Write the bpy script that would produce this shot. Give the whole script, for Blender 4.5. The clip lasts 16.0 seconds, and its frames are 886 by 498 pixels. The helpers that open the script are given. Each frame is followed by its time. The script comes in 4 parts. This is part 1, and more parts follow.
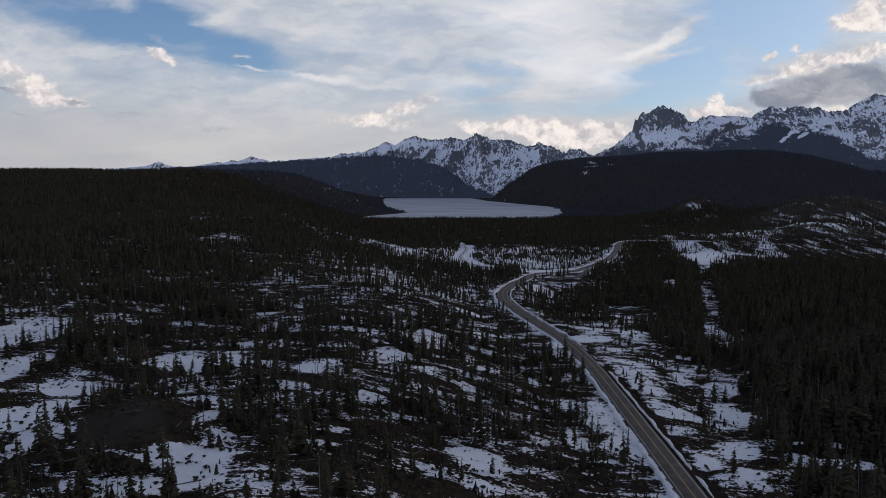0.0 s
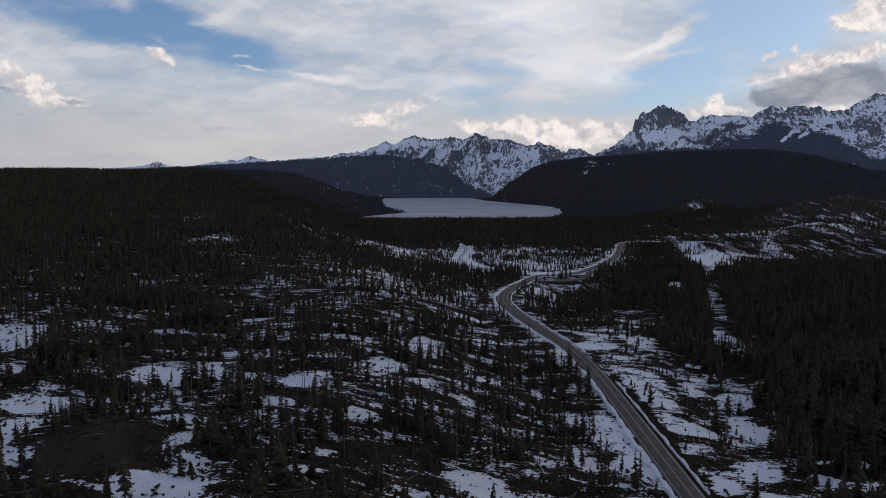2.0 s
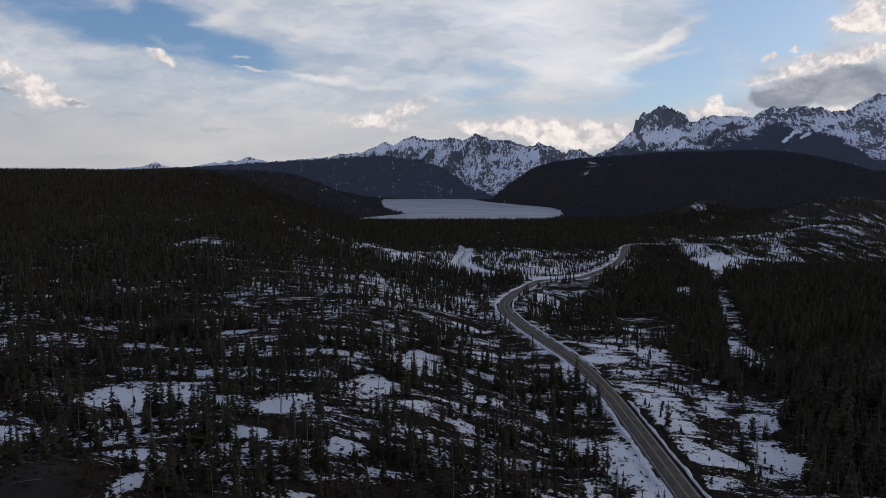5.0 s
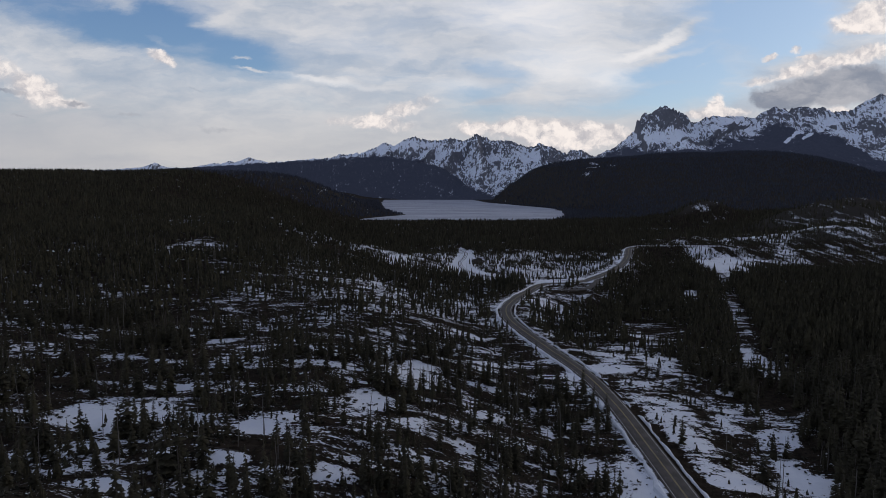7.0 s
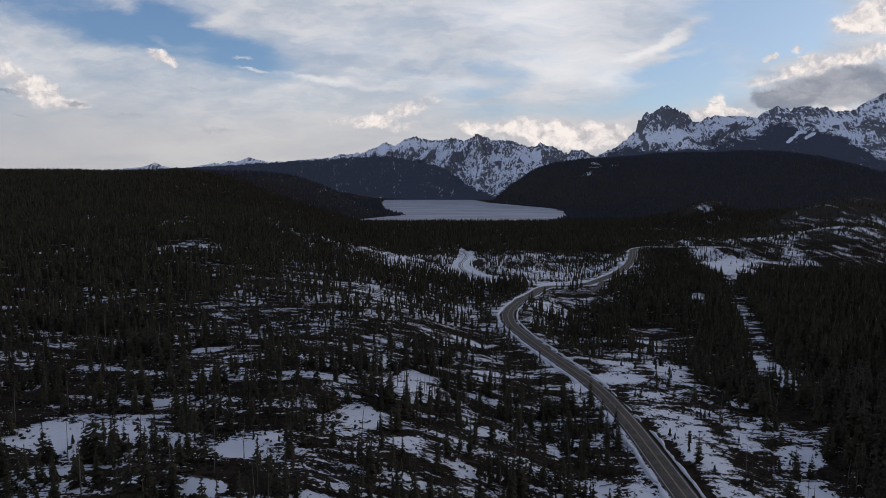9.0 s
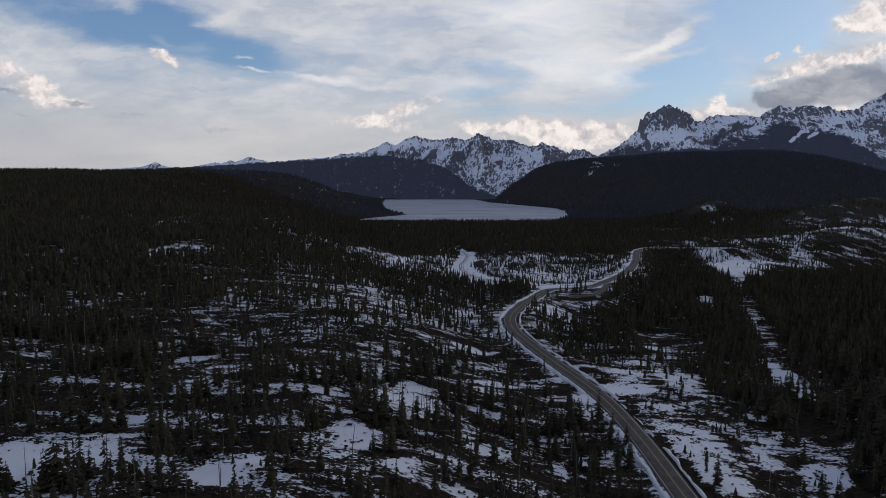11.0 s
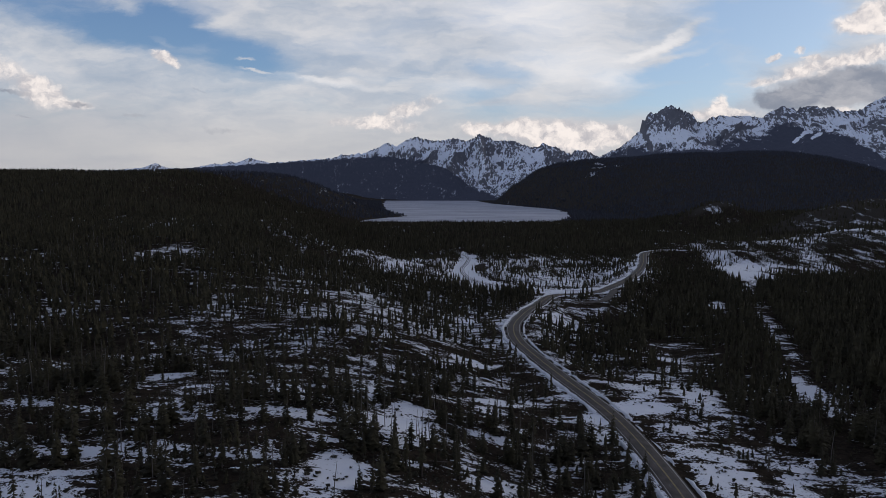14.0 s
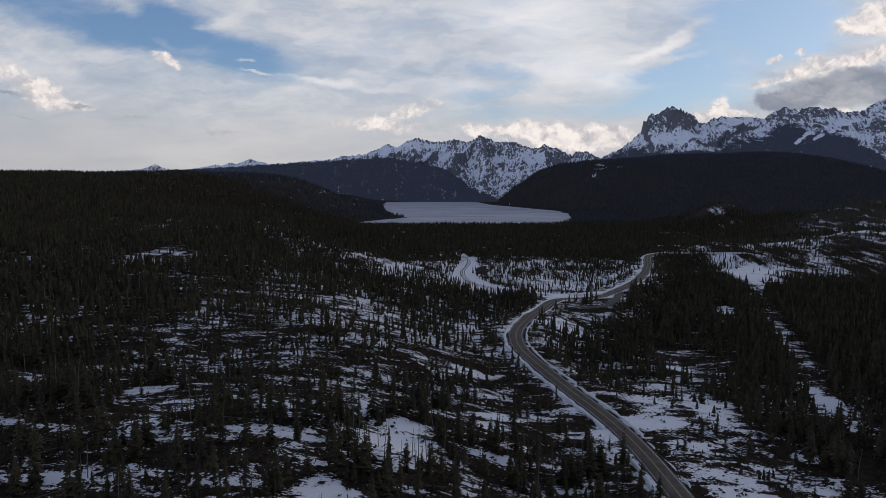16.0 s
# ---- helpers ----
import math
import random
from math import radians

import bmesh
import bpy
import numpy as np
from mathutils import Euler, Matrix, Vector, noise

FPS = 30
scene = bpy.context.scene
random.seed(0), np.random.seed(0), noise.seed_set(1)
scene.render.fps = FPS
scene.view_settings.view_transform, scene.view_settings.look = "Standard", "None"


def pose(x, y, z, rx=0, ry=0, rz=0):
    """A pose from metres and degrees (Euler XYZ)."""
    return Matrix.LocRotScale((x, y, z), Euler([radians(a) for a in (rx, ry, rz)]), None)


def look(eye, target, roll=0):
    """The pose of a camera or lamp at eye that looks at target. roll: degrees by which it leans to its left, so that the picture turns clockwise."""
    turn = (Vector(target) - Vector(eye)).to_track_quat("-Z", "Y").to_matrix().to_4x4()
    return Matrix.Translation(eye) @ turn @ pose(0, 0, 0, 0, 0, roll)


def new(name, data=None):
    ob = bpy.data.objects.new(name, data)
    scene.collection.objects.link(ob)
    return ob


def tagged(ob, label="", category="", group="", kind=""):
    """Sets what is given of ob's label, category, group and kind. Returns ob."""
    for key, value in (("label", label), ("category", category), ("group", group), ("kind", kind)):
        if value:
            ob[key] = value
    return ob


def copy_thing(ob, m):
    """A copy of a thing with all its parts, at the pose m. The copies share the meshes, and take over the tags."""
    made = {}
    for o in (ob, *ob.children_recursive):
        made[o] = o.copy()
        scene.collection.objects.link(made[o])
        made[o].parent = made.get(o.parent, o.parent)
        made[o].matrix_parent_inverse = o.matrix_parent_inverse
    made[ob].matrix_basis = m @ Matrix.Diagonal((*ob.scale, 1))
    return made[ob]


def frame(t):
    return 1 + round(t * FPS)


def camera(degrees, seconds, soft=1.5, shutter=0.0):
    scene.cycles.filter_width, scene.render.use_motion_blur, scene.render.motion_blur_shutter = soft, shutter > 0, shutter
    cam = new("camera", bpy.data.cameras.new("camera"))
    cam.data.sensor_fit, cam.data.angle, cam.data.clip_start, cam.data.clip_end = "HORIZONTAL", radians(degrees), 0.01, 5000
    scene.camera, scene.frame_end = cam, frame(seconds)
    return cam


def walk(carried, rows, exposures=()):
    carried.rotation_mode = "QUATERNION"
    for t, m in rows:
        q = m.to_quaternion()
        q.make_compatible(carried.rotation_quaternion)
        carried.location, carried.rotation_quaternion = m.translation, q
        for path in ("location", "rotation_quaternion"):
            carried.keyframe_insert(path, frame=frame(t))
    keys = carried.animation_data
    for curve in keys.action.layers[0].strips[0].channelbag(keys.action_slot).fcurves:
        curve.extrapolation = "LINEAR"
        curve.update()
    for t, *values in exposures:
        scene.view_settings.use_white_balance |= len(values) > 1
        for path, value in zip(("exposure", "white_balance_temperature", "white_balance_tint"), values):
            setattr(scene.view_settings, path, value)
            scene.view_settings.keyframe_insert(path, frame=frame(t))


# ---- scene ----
cam = camera(68.1, 16.0, soft=0.6)
PATH = [
    (0, 0.0, 0.0, 90.0, 84.233, -0.028), (1, 0.43, 7.97, 90.02, 84.21, -0.038), (2, 0.87, 15.91, 90.03, 84.206, -0.062), (3, 1.29, 23.81, 90.03, 84.22, -0.081),
    (4, 1.72, 31.68, 90.02, 84.249, -0.108), (5.2, 2.23, 41.06, 90.01, 84.29, -0.075), (6.5, 2.76, 51.13, 89.98, 84.335, -0.041), (7.5, 3.17, 58.82, 89.94, 84.351, -0.013),
    (8.5, 3.56, 66.45, 89.9, 84.353, 0.017), (9.2, 3.84, 71.75, 89.87, 84.339, 0.063), (10.2, 4.21, 79.27, 89.82, 84.325, 0.108), (11.3, 4.62, 87.46, 89.75, 84.309, 0.156),
    (12, 4.87, 92.62, 89.7, 84.309, 0.196), (13, 5.21, 99.93, 89.63, 84.359, 0.217), (14, 5.54, 107.15, 89.55, 84.408, 0.247), (15, 5.86, 114.28, 89.46, 84.461, 0.299),
    (16, 6.15, 121.33, 89.36, 84.52, 0.308)]
walk(cam, [(t, pose(x, y, z, tilt, -0.06, turn)) for t, x, y, z, tilt, turn in PATH], exposures=((0.0, 0.0), (16.0, 0.0)))

# ---- sky and light ----
SUN_ELEVATION, SUN_AZIMUTH = 14.0, 62.0  # azimuth clockwise from +y


class Nodes:
    """Short hand for building a node tree."""

    def __init__(self, tree):
        self.tree = tree
        tree.nodes.clear()

    def add(self, kind, settings=None, **inputs):
        n = self.tree.nodes.new(kind)
        s = settings or {}
        if "operation" in s:
            n.operation = s["operation"]
        if "use_clamp" in s:
            n.use_clamp = s["use_clamp"]
        if "data_type" in s:
            n.data_type, n.blend_type, n.clamp_factor = s["data_type"], s["blend_type"], True
        if "interpolation_type" in s:
            n.interpolation_type = s["interpolation_type"]
        if "vector_type" in s:
            n.vector_type = s["vector_type"]
        if "attribute_name" in s:
            n.attribute_name = s["attribute_name"]
        for k, v in inputs.items():
            key = int(k[1:]) if k[0] == "i" and k[1:].isdigit() else k.replace("_", " ")
            self.put(n.inputs[key], v)
        return n

    def put(self, socket, v):
        if isinstance(v, bpy.types.NodeSocket):
            self.tree.links.new(v, socket)
        elif isinstance(v, bpy.types.Node):
            self.tree.links.new(v.outputs[0], socket)
        else:
            socket.default_value = v

    def math(self, op, a, b=0.0, c=0.0, clamp=False):
        n = self.add("ShaderNodeMath", {"operation": op, "use_clamp": clamp}, i0=a, i1=b, i2=c)
        return n.outputs[0]

    def mix(self, f, a, b, mode="MIX"):
        n = self.add("ShaderNodeMix", {"data_type": "RGBA", "blend_type": mode})
        self.put(n.inputs[0], f), self.put(n.inputs[6], a), self.put(n.inputs[7], b)
        return n.outputs[2]

    def ramp(self, v, a, b, to=(0.0, 1.0)):
        n = self.add("ShaderNodeMapRange", {"interpolation_type": "SMOOTHSTEP"}, i0=v, i1=a, i2=b, i3=to[0], i4=to[1])
        return n.outputs[0]

    def noise(self, vec, scale, detail=4.0, rough=0.55, dist=0.0):
        return self.add("ShaderNodeTexNoise", {}, Vector=vec, Scale=scale, Detail=detail, Roughness=rough, Distortion=dist).outputs[0]

    def stretch(self, vec, s, loc=(0, 0, 0), rot=0.0):
        return self.add("ShaderNodeMapping", {"vector_type": "POINT"}, Vector=vec, Location=loc, Rotation=(0, 0, rot), Scale=s).outputs[0]


def make_world():
    world = bpy.data.worlds.new("world")
    scene.world = world
    world.use_nodes = True
    n = Nodes(world.node_tree)
    way = n.add("ShaderNodeTexCoord").outputs["Generated"]
    sep = n.add("ShaderNodeSeparateXYZ", {}, i0=way)
    ahead = n.math("MAXIMUM", sep.outputs[1], 0.12)
    u, v = n.math("DIVIDE", sep.outputs[0], ahead), n.math("DIVIDE", sep.outputs[2], ahead)
    flat = n.add("ShaderNodeCombineXYZ", {}, i0=u, i1=v, i2=0.0).outputs[0]

    def warped(stretch, scale, rough, amount):
        w = n.add("ShaderNodeTexNoise", {}, Vector=n.stretch(flat, stretch), Scale=scale, Detail=7.0, Roughness=rough).outputs[1]
        w = n.add("ShaderNodeVectorMath", {"operation": "SUBTRACT"}, i0=w, i1=(0.5, 0.5, 0.5)).outputs[0]
        w = n.add("ShaderNodeVectorMath", {"operation": "MULTIPLY"}, i0=w, i1=amount).outputs[0]
        return n.add("ShaderNodeVectorMath", {"operation": "ADD"}, i0=flat, i1=w).outputs[0]

    flow = warped((1.0, 2.2, 1.0), 8.0, 0.62, (0.11, 0.045, 0.0))
    puff = warped((1.0, 1.3, 1.0), 30.0, 0.62, (0.032, 0.026, 0.0))

    def blob(vec, cu, cv, ru, rv, turn=0.0, inner=0.35):
        m = n.add("ShaderNodeMapping", {"vector_type": "TEXTURE"}, Vector=vec, Location=(cu, cv, 0), Rotation=(0, 0, radians(turn)), Scale=(ru * 1.3, rv * 1.3, 1)).outputs[0]
        d = n.add("ShaderNodeVectorMath", {"operation": "LENGTH"}, i0=m).outputs["Value"]
        return n.ramp(d, 1.0, inner)

    def layer(vec, blobs):
        total = None
        for i, (*b, weight) in enumerate(blobs):
            if i % 4 == 3:  # later clouds crowd a little away from those before
                vec = n.add("ShaderNodeVectorMath", {"operation": "MULTIPLY_ADD"}, i0=total, i1=(0.0005, 0.0005, 0.0), i2=vec).outputs[0]
            k = n.math("MULTIPLY", blob(vec, *b), weight)
            total = k if total is None else n.math("ADD", total, k)
        return total

    air = n.add("ShaderNodeTexSky")
    air.sky_type, air.sun_disc, air.sun_elevation, air.sun_rotation = "NISHITA", False, radians(SUN_ELEVATION), radians(SUN_AZIMUTH)
    blue = n.mix(1.0, air.outputs[0], (SKY_GAIN * 1.53, SKY_GAIN * 1.86, SKY_GAIN * 2.55, 1.0), "MULTIPLY")
    # thin haze pales the blue towards the sun
    blue = n.mix(n.ramp(u, -0.3, 0.5, (0.0, 0.5)), blue, (0.36, 0.47, 0.60, 1))
    # high cloud: combed fibres, thin in the blue gaps
    fibre = n.noise(n.stretch(flow, (1.0, 4.5, 1.0), rot=-0.16), 6.0, 9.0, 0.62)
    wide = n.noise(n.stretch(flow, (1.0, 2.4, 1.0), rot=0.1), 4.0, 5.0, 0.55)
    ragged = n.math("ADD", n.math("MULTIPLY", n.math("SUBTRACT", fibre, 0.5), 1.5), n.math("MULTIPLY", n.math("SUBTRACT", wide, 0.5), 0.6))
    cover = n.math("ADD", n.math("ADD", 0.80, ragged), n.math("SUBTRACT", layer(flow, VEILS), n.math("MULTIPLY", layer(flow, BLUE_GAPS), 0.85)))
    cover = n.math("ADD", cover, n.ramp(v, 0.13, 0.03, (0.0, 0.5)))
    cover = n.ramp(cover, -0.25, 1.05)
    low = n.ramp(v, 0.16, 0.05)
    shade = n.noise(n.stretch(flow, (1.0, 3.0, 1.0), rot=-0.08), 8.0, 8.0, 0.58)
    high = n.mix(n.ramp(shade, 0.30, 0.70), (0.42, 0.475, 0.565, 1), (0.71, 0.70, 0.715, 1))
    calm = n.mix(n.ramp(n.noise(n.stretch(flow, (1.0, 6.0, 1.0)), 5.0, 6.0, 0.55), 0.35, 0.65), (0.525, 0.515, 0.54, 1), (0.62, 0.595, 0.595, 1))
    high = n.mix(n.math("MULTIPLY", low, 0.8), high, calm)
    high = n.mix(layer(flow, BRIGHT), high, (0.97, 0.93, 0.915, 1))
    high = n.mix(n.math("MULTIPLY", n.ramp(u, -0.30, -0.66), n.ramp(v, 0.20, 0.10, (0.0, 0.55))), high, (0.43, 0.435, 0.48, 1))
    col = n.mix(n.math("MULTIPLY", cover, 0.93), blue, high)

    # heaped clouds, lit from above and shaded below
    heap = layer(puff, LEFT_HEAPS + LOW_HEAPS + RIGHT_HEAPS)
    above = n.add("ShaderNodeVectorMath", {"operation": "ADD"}, i0=puff, i1=(0.004, 0.009, 0.0)).outputs[0]
    lump = n.noise(puff, 38.0, 7.0, 0.60)
    thick = n.math("ADD", heap, n.math("MULTIPLY", n.math("SUBTRACT", lump, 0.5), 1.5))
    lit = n.math("SUBTRACT", lump, n.noise(above, 38.0, 7.0, 0.60))
    edge = n.math("MULTIPLY", n.ramp(thick, 0.25, 1.5), 0.10)
    body = n.math("MULTIPLY", n.ramp(thick, 0.05, 0.95), n.ramp(heap, 0.02, 0.45))
    tone = n.mix(n.ramp(n.math("ADD", lit, edge), -0.16, 0.24), (0.52, 0.50, 0.53, 1), (0.99, 0.90, 0.85, 1))
    col = n.mix(n.math("MULTIPLY", body, 0.90), col, tone)
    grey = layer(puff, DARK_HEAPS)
    mask = n.math("MULTIPLY", n.ramp(n.math("ADD", grey, n.math("MULTIPLY", n.math("SUBTRACT", lump, 0.5), 0.9)), 0.15, 0.80), n.ramp(grey, 0.02, 0.3))
    gloom = n.mix(n.ramp(n.noise(n.stretch(puff, (1.0, 2.0, 1.0)), 14.0, 6.0, 0.6), 0.35, 0.66), (0.225, 0.25, 0.315, 1), (0.43, 0.43, 0.47, 1))
    col = n.mix(n.math("MULTIPLY", mask, 0.88), col, gloom)
    # the evening sky overhead and behind is dimmer and bluer, paler towards the horizon
    back = n.ramp(sep.outputs[1], 0.55, -0.1)
    over = n.ramp(sep.outputs[2], 0.30, 0.62)
    dusk = n.mix(n.ramp(fibre, 0.35, 0.7), ZENITH_DARK, ZENITH_LIGHT)
    rim = n.mix(n.ramp(sep.outputs[0], -0.85, 0.75), AFTERGLOW, HORIZON_BEHIND)
    dusk = n.mix(n.ramp(sep.outputs[2], 0.42, 0.05), dusk, rim)
    col = n.mix(n.math("MAXIMUM", back, over), col, dusk)
    col = n.mix(n.ramp(sep.outputs[2], -0.02, -0.08), col, (0.03, 0.03, 0.035, 1))
    out = n.add("ShaderNodeBackground", {}, Color=col, Strength=SKY_STRENGTH)
    n.add("ShaderNodeOutputWorld", {}, Surface=out)


SKY_GAIN, SKY_STRENGTH = 0.055, 1.0
ZENITH_DARK, ZENITH_LIGHT, HORIZON_BEHIND = (0.145, 0.18, 0.285, 1), (0.26, 0.282, 0.365, 1), (0.50, 0.52, 0.66, 1)
AFTERGLOW = (0.80, 0.92, 1.22, 1)  # low in the sky behind, towards -x
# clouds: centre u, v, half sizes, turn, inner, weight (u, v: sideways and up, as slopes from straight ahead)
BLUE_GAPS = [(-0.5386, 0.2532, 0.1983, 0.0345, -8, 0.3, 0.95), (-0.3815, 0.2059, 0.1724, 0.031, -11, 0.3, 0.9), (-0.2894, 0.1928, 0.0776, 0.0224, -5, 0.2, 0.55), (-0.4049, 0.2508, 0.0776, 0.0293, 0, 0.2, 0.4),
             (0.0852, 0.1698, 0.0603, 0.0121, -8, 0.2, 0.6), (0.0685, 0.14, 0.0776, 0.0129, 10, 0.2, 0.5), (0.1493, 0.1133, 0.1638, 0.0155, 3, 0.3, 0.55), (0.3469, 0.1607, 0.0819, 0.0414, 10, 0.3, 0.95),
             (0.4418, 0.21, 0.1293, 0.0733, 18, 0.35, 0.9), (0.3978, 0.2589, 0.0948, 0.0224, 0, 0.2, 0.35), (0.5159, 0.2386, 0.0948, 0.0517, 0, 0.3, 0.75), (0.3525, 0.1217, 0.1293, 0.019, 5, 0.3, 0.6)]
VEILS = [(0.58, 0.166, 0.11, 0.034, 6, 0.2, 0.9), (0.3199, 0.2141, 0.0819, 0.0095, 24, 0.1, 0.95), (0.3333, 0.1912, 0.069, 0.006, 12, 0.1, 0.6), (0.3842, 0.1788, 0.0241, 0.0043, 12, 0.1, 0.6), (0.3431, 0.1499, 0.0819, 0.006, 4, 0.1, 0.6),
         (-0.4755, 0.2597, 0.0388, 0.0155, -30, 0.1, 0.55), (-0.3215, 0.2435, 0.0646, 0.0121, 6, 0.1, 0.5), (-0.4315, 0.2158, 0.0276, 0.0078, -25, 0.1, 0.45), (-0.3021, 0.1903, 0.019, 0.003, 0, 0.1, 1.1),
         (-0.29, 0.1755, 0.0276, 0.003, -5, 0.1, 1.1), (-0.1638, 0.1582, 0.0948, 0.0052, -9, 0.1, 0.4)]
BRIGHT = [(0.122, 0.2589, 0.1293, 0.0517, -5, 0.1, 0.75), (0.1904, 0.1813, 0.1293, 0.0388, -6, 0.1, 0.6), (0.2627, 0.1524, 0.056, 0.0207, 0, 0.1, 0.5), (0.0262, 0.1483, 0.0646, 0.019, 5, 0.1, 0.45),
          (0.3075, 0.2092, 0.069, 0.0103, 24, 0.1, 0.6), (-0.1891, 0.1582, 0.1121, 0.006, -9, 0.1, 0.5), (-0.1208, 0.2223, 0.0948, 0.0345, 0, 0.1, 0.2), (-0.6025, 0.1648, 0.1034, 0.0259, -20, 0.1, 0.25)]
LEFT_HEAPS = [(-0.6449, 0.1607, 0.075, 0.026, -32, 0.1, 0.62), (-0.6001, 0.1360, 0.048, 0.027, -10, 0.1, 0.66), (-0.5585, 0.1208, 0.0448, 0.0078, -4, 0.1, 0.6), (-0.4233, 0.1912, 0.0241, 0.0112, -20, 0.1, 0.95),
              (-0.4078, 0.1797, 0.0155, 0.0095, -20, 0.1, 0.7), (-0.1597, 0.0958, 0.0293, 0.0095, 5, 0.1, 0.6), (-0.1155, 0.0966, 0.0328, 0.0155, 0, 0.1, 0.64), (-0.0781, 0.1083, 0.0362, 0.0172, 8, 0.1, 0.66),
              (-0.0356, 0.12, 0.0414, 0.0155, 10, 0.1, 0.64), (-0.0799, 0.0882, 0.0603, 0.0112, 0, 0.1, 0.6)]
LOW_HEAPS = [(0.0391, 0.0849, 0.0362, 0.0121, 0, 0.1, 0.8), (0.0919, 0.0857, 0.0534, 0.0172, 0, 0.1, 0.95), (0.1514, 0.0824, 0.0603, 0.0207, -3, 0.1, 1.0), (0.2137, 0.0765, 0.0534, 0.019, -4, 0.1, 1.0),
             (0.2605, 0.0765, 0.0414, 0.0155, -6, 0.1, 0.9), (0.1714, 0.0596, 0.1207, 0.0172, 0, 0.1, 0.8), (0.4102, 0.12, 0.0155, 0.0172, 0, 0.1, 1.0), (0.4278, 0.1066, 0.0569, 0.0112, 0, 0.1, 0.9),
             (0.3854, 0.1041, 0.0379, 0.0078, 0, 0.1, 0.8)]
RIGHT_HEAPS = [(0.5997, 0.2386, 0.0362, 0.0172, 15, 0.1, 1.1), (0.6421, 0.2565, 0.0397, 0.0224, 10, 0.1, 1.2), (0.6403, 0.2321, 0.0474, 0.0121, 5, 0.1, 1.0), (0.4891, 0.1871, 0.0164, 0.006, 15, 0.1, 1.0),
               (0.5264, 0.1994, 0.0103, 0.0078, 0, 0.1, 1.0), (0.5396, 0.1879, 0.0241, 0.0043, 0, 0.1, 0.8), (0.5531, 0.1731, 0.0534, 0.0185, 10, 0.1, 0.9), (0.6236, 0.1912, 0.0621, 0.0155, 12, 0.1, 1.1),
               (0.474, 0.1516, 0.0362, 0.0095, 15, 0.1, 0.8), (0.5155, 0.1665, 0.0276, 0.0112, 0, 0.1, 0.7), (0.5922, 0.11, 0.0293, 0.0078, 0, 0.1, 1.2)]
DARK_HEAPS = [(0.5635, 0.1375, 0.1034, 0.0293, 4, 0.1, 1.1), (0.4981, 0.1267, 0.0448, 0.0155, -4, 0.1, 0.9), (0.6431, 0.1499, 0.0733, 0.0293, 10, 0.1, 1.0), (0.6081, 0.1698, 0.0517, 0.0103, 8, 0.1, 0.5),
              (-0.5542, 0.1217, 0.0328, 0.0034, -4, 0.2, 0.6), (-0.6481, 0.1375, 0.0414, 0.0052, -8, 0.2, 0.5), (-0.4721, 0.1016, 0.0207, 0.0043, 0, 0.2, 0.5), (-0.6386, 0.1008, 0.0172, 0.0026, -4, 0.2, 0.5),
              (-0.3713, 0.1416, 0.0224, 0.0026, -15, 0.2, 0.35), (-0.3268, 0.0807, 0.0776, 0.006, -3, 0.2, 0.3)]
make_world()

sun = new("sun", bpy.data.lights.new("sun", "SUN"))
sun.data.energy, sun.data.angle, sun.data.color = 0.5, radians(14), (1.0, 0.9, 0.78)
_a, _e = radians(SUN_AZIMUTH), radians(SUN_ELEVATION)
sun.matrix_world = look((0, 0, 0), (-math.sin(_a) * math.cos(_e), -math.cos(_a) * math.cos(_e), -math.sin(_e)))

# ---- materials ----


def material(name):
    m = bpy.data.materials.new(name)
    m.use_nodes = True
    return m, Nodes(m.node_tree)


def finish(n, colour, rough, bump=None, strength=0.3, distance=0.1, spec=0.2):
    b = n.add("ShaderNodeBsdfPrincipled", {}, Base_Color=colour, Roughness=rough)
    n.put(b.inputs["Specular IOR Level"], spec)
    if bump is not None:
        n.put(b.inputs["Normal"], n.add("ShaderNodeBump", {}, Strength=strength, Distance=distance, Height=bump).outputs[0])
    n.add("ShaderNodeOutputMaterial", {}, Surface=b)


def position(n):
    return n.add("ShaderNodeNewGeometry").outputs["Position"]


def snow_colour(n, p):
    return n.mix(n.noise(p, 0.35, 5), (0.63, 0.66, 0.73, 1), (0.77, 0.79, 0.83, 1))


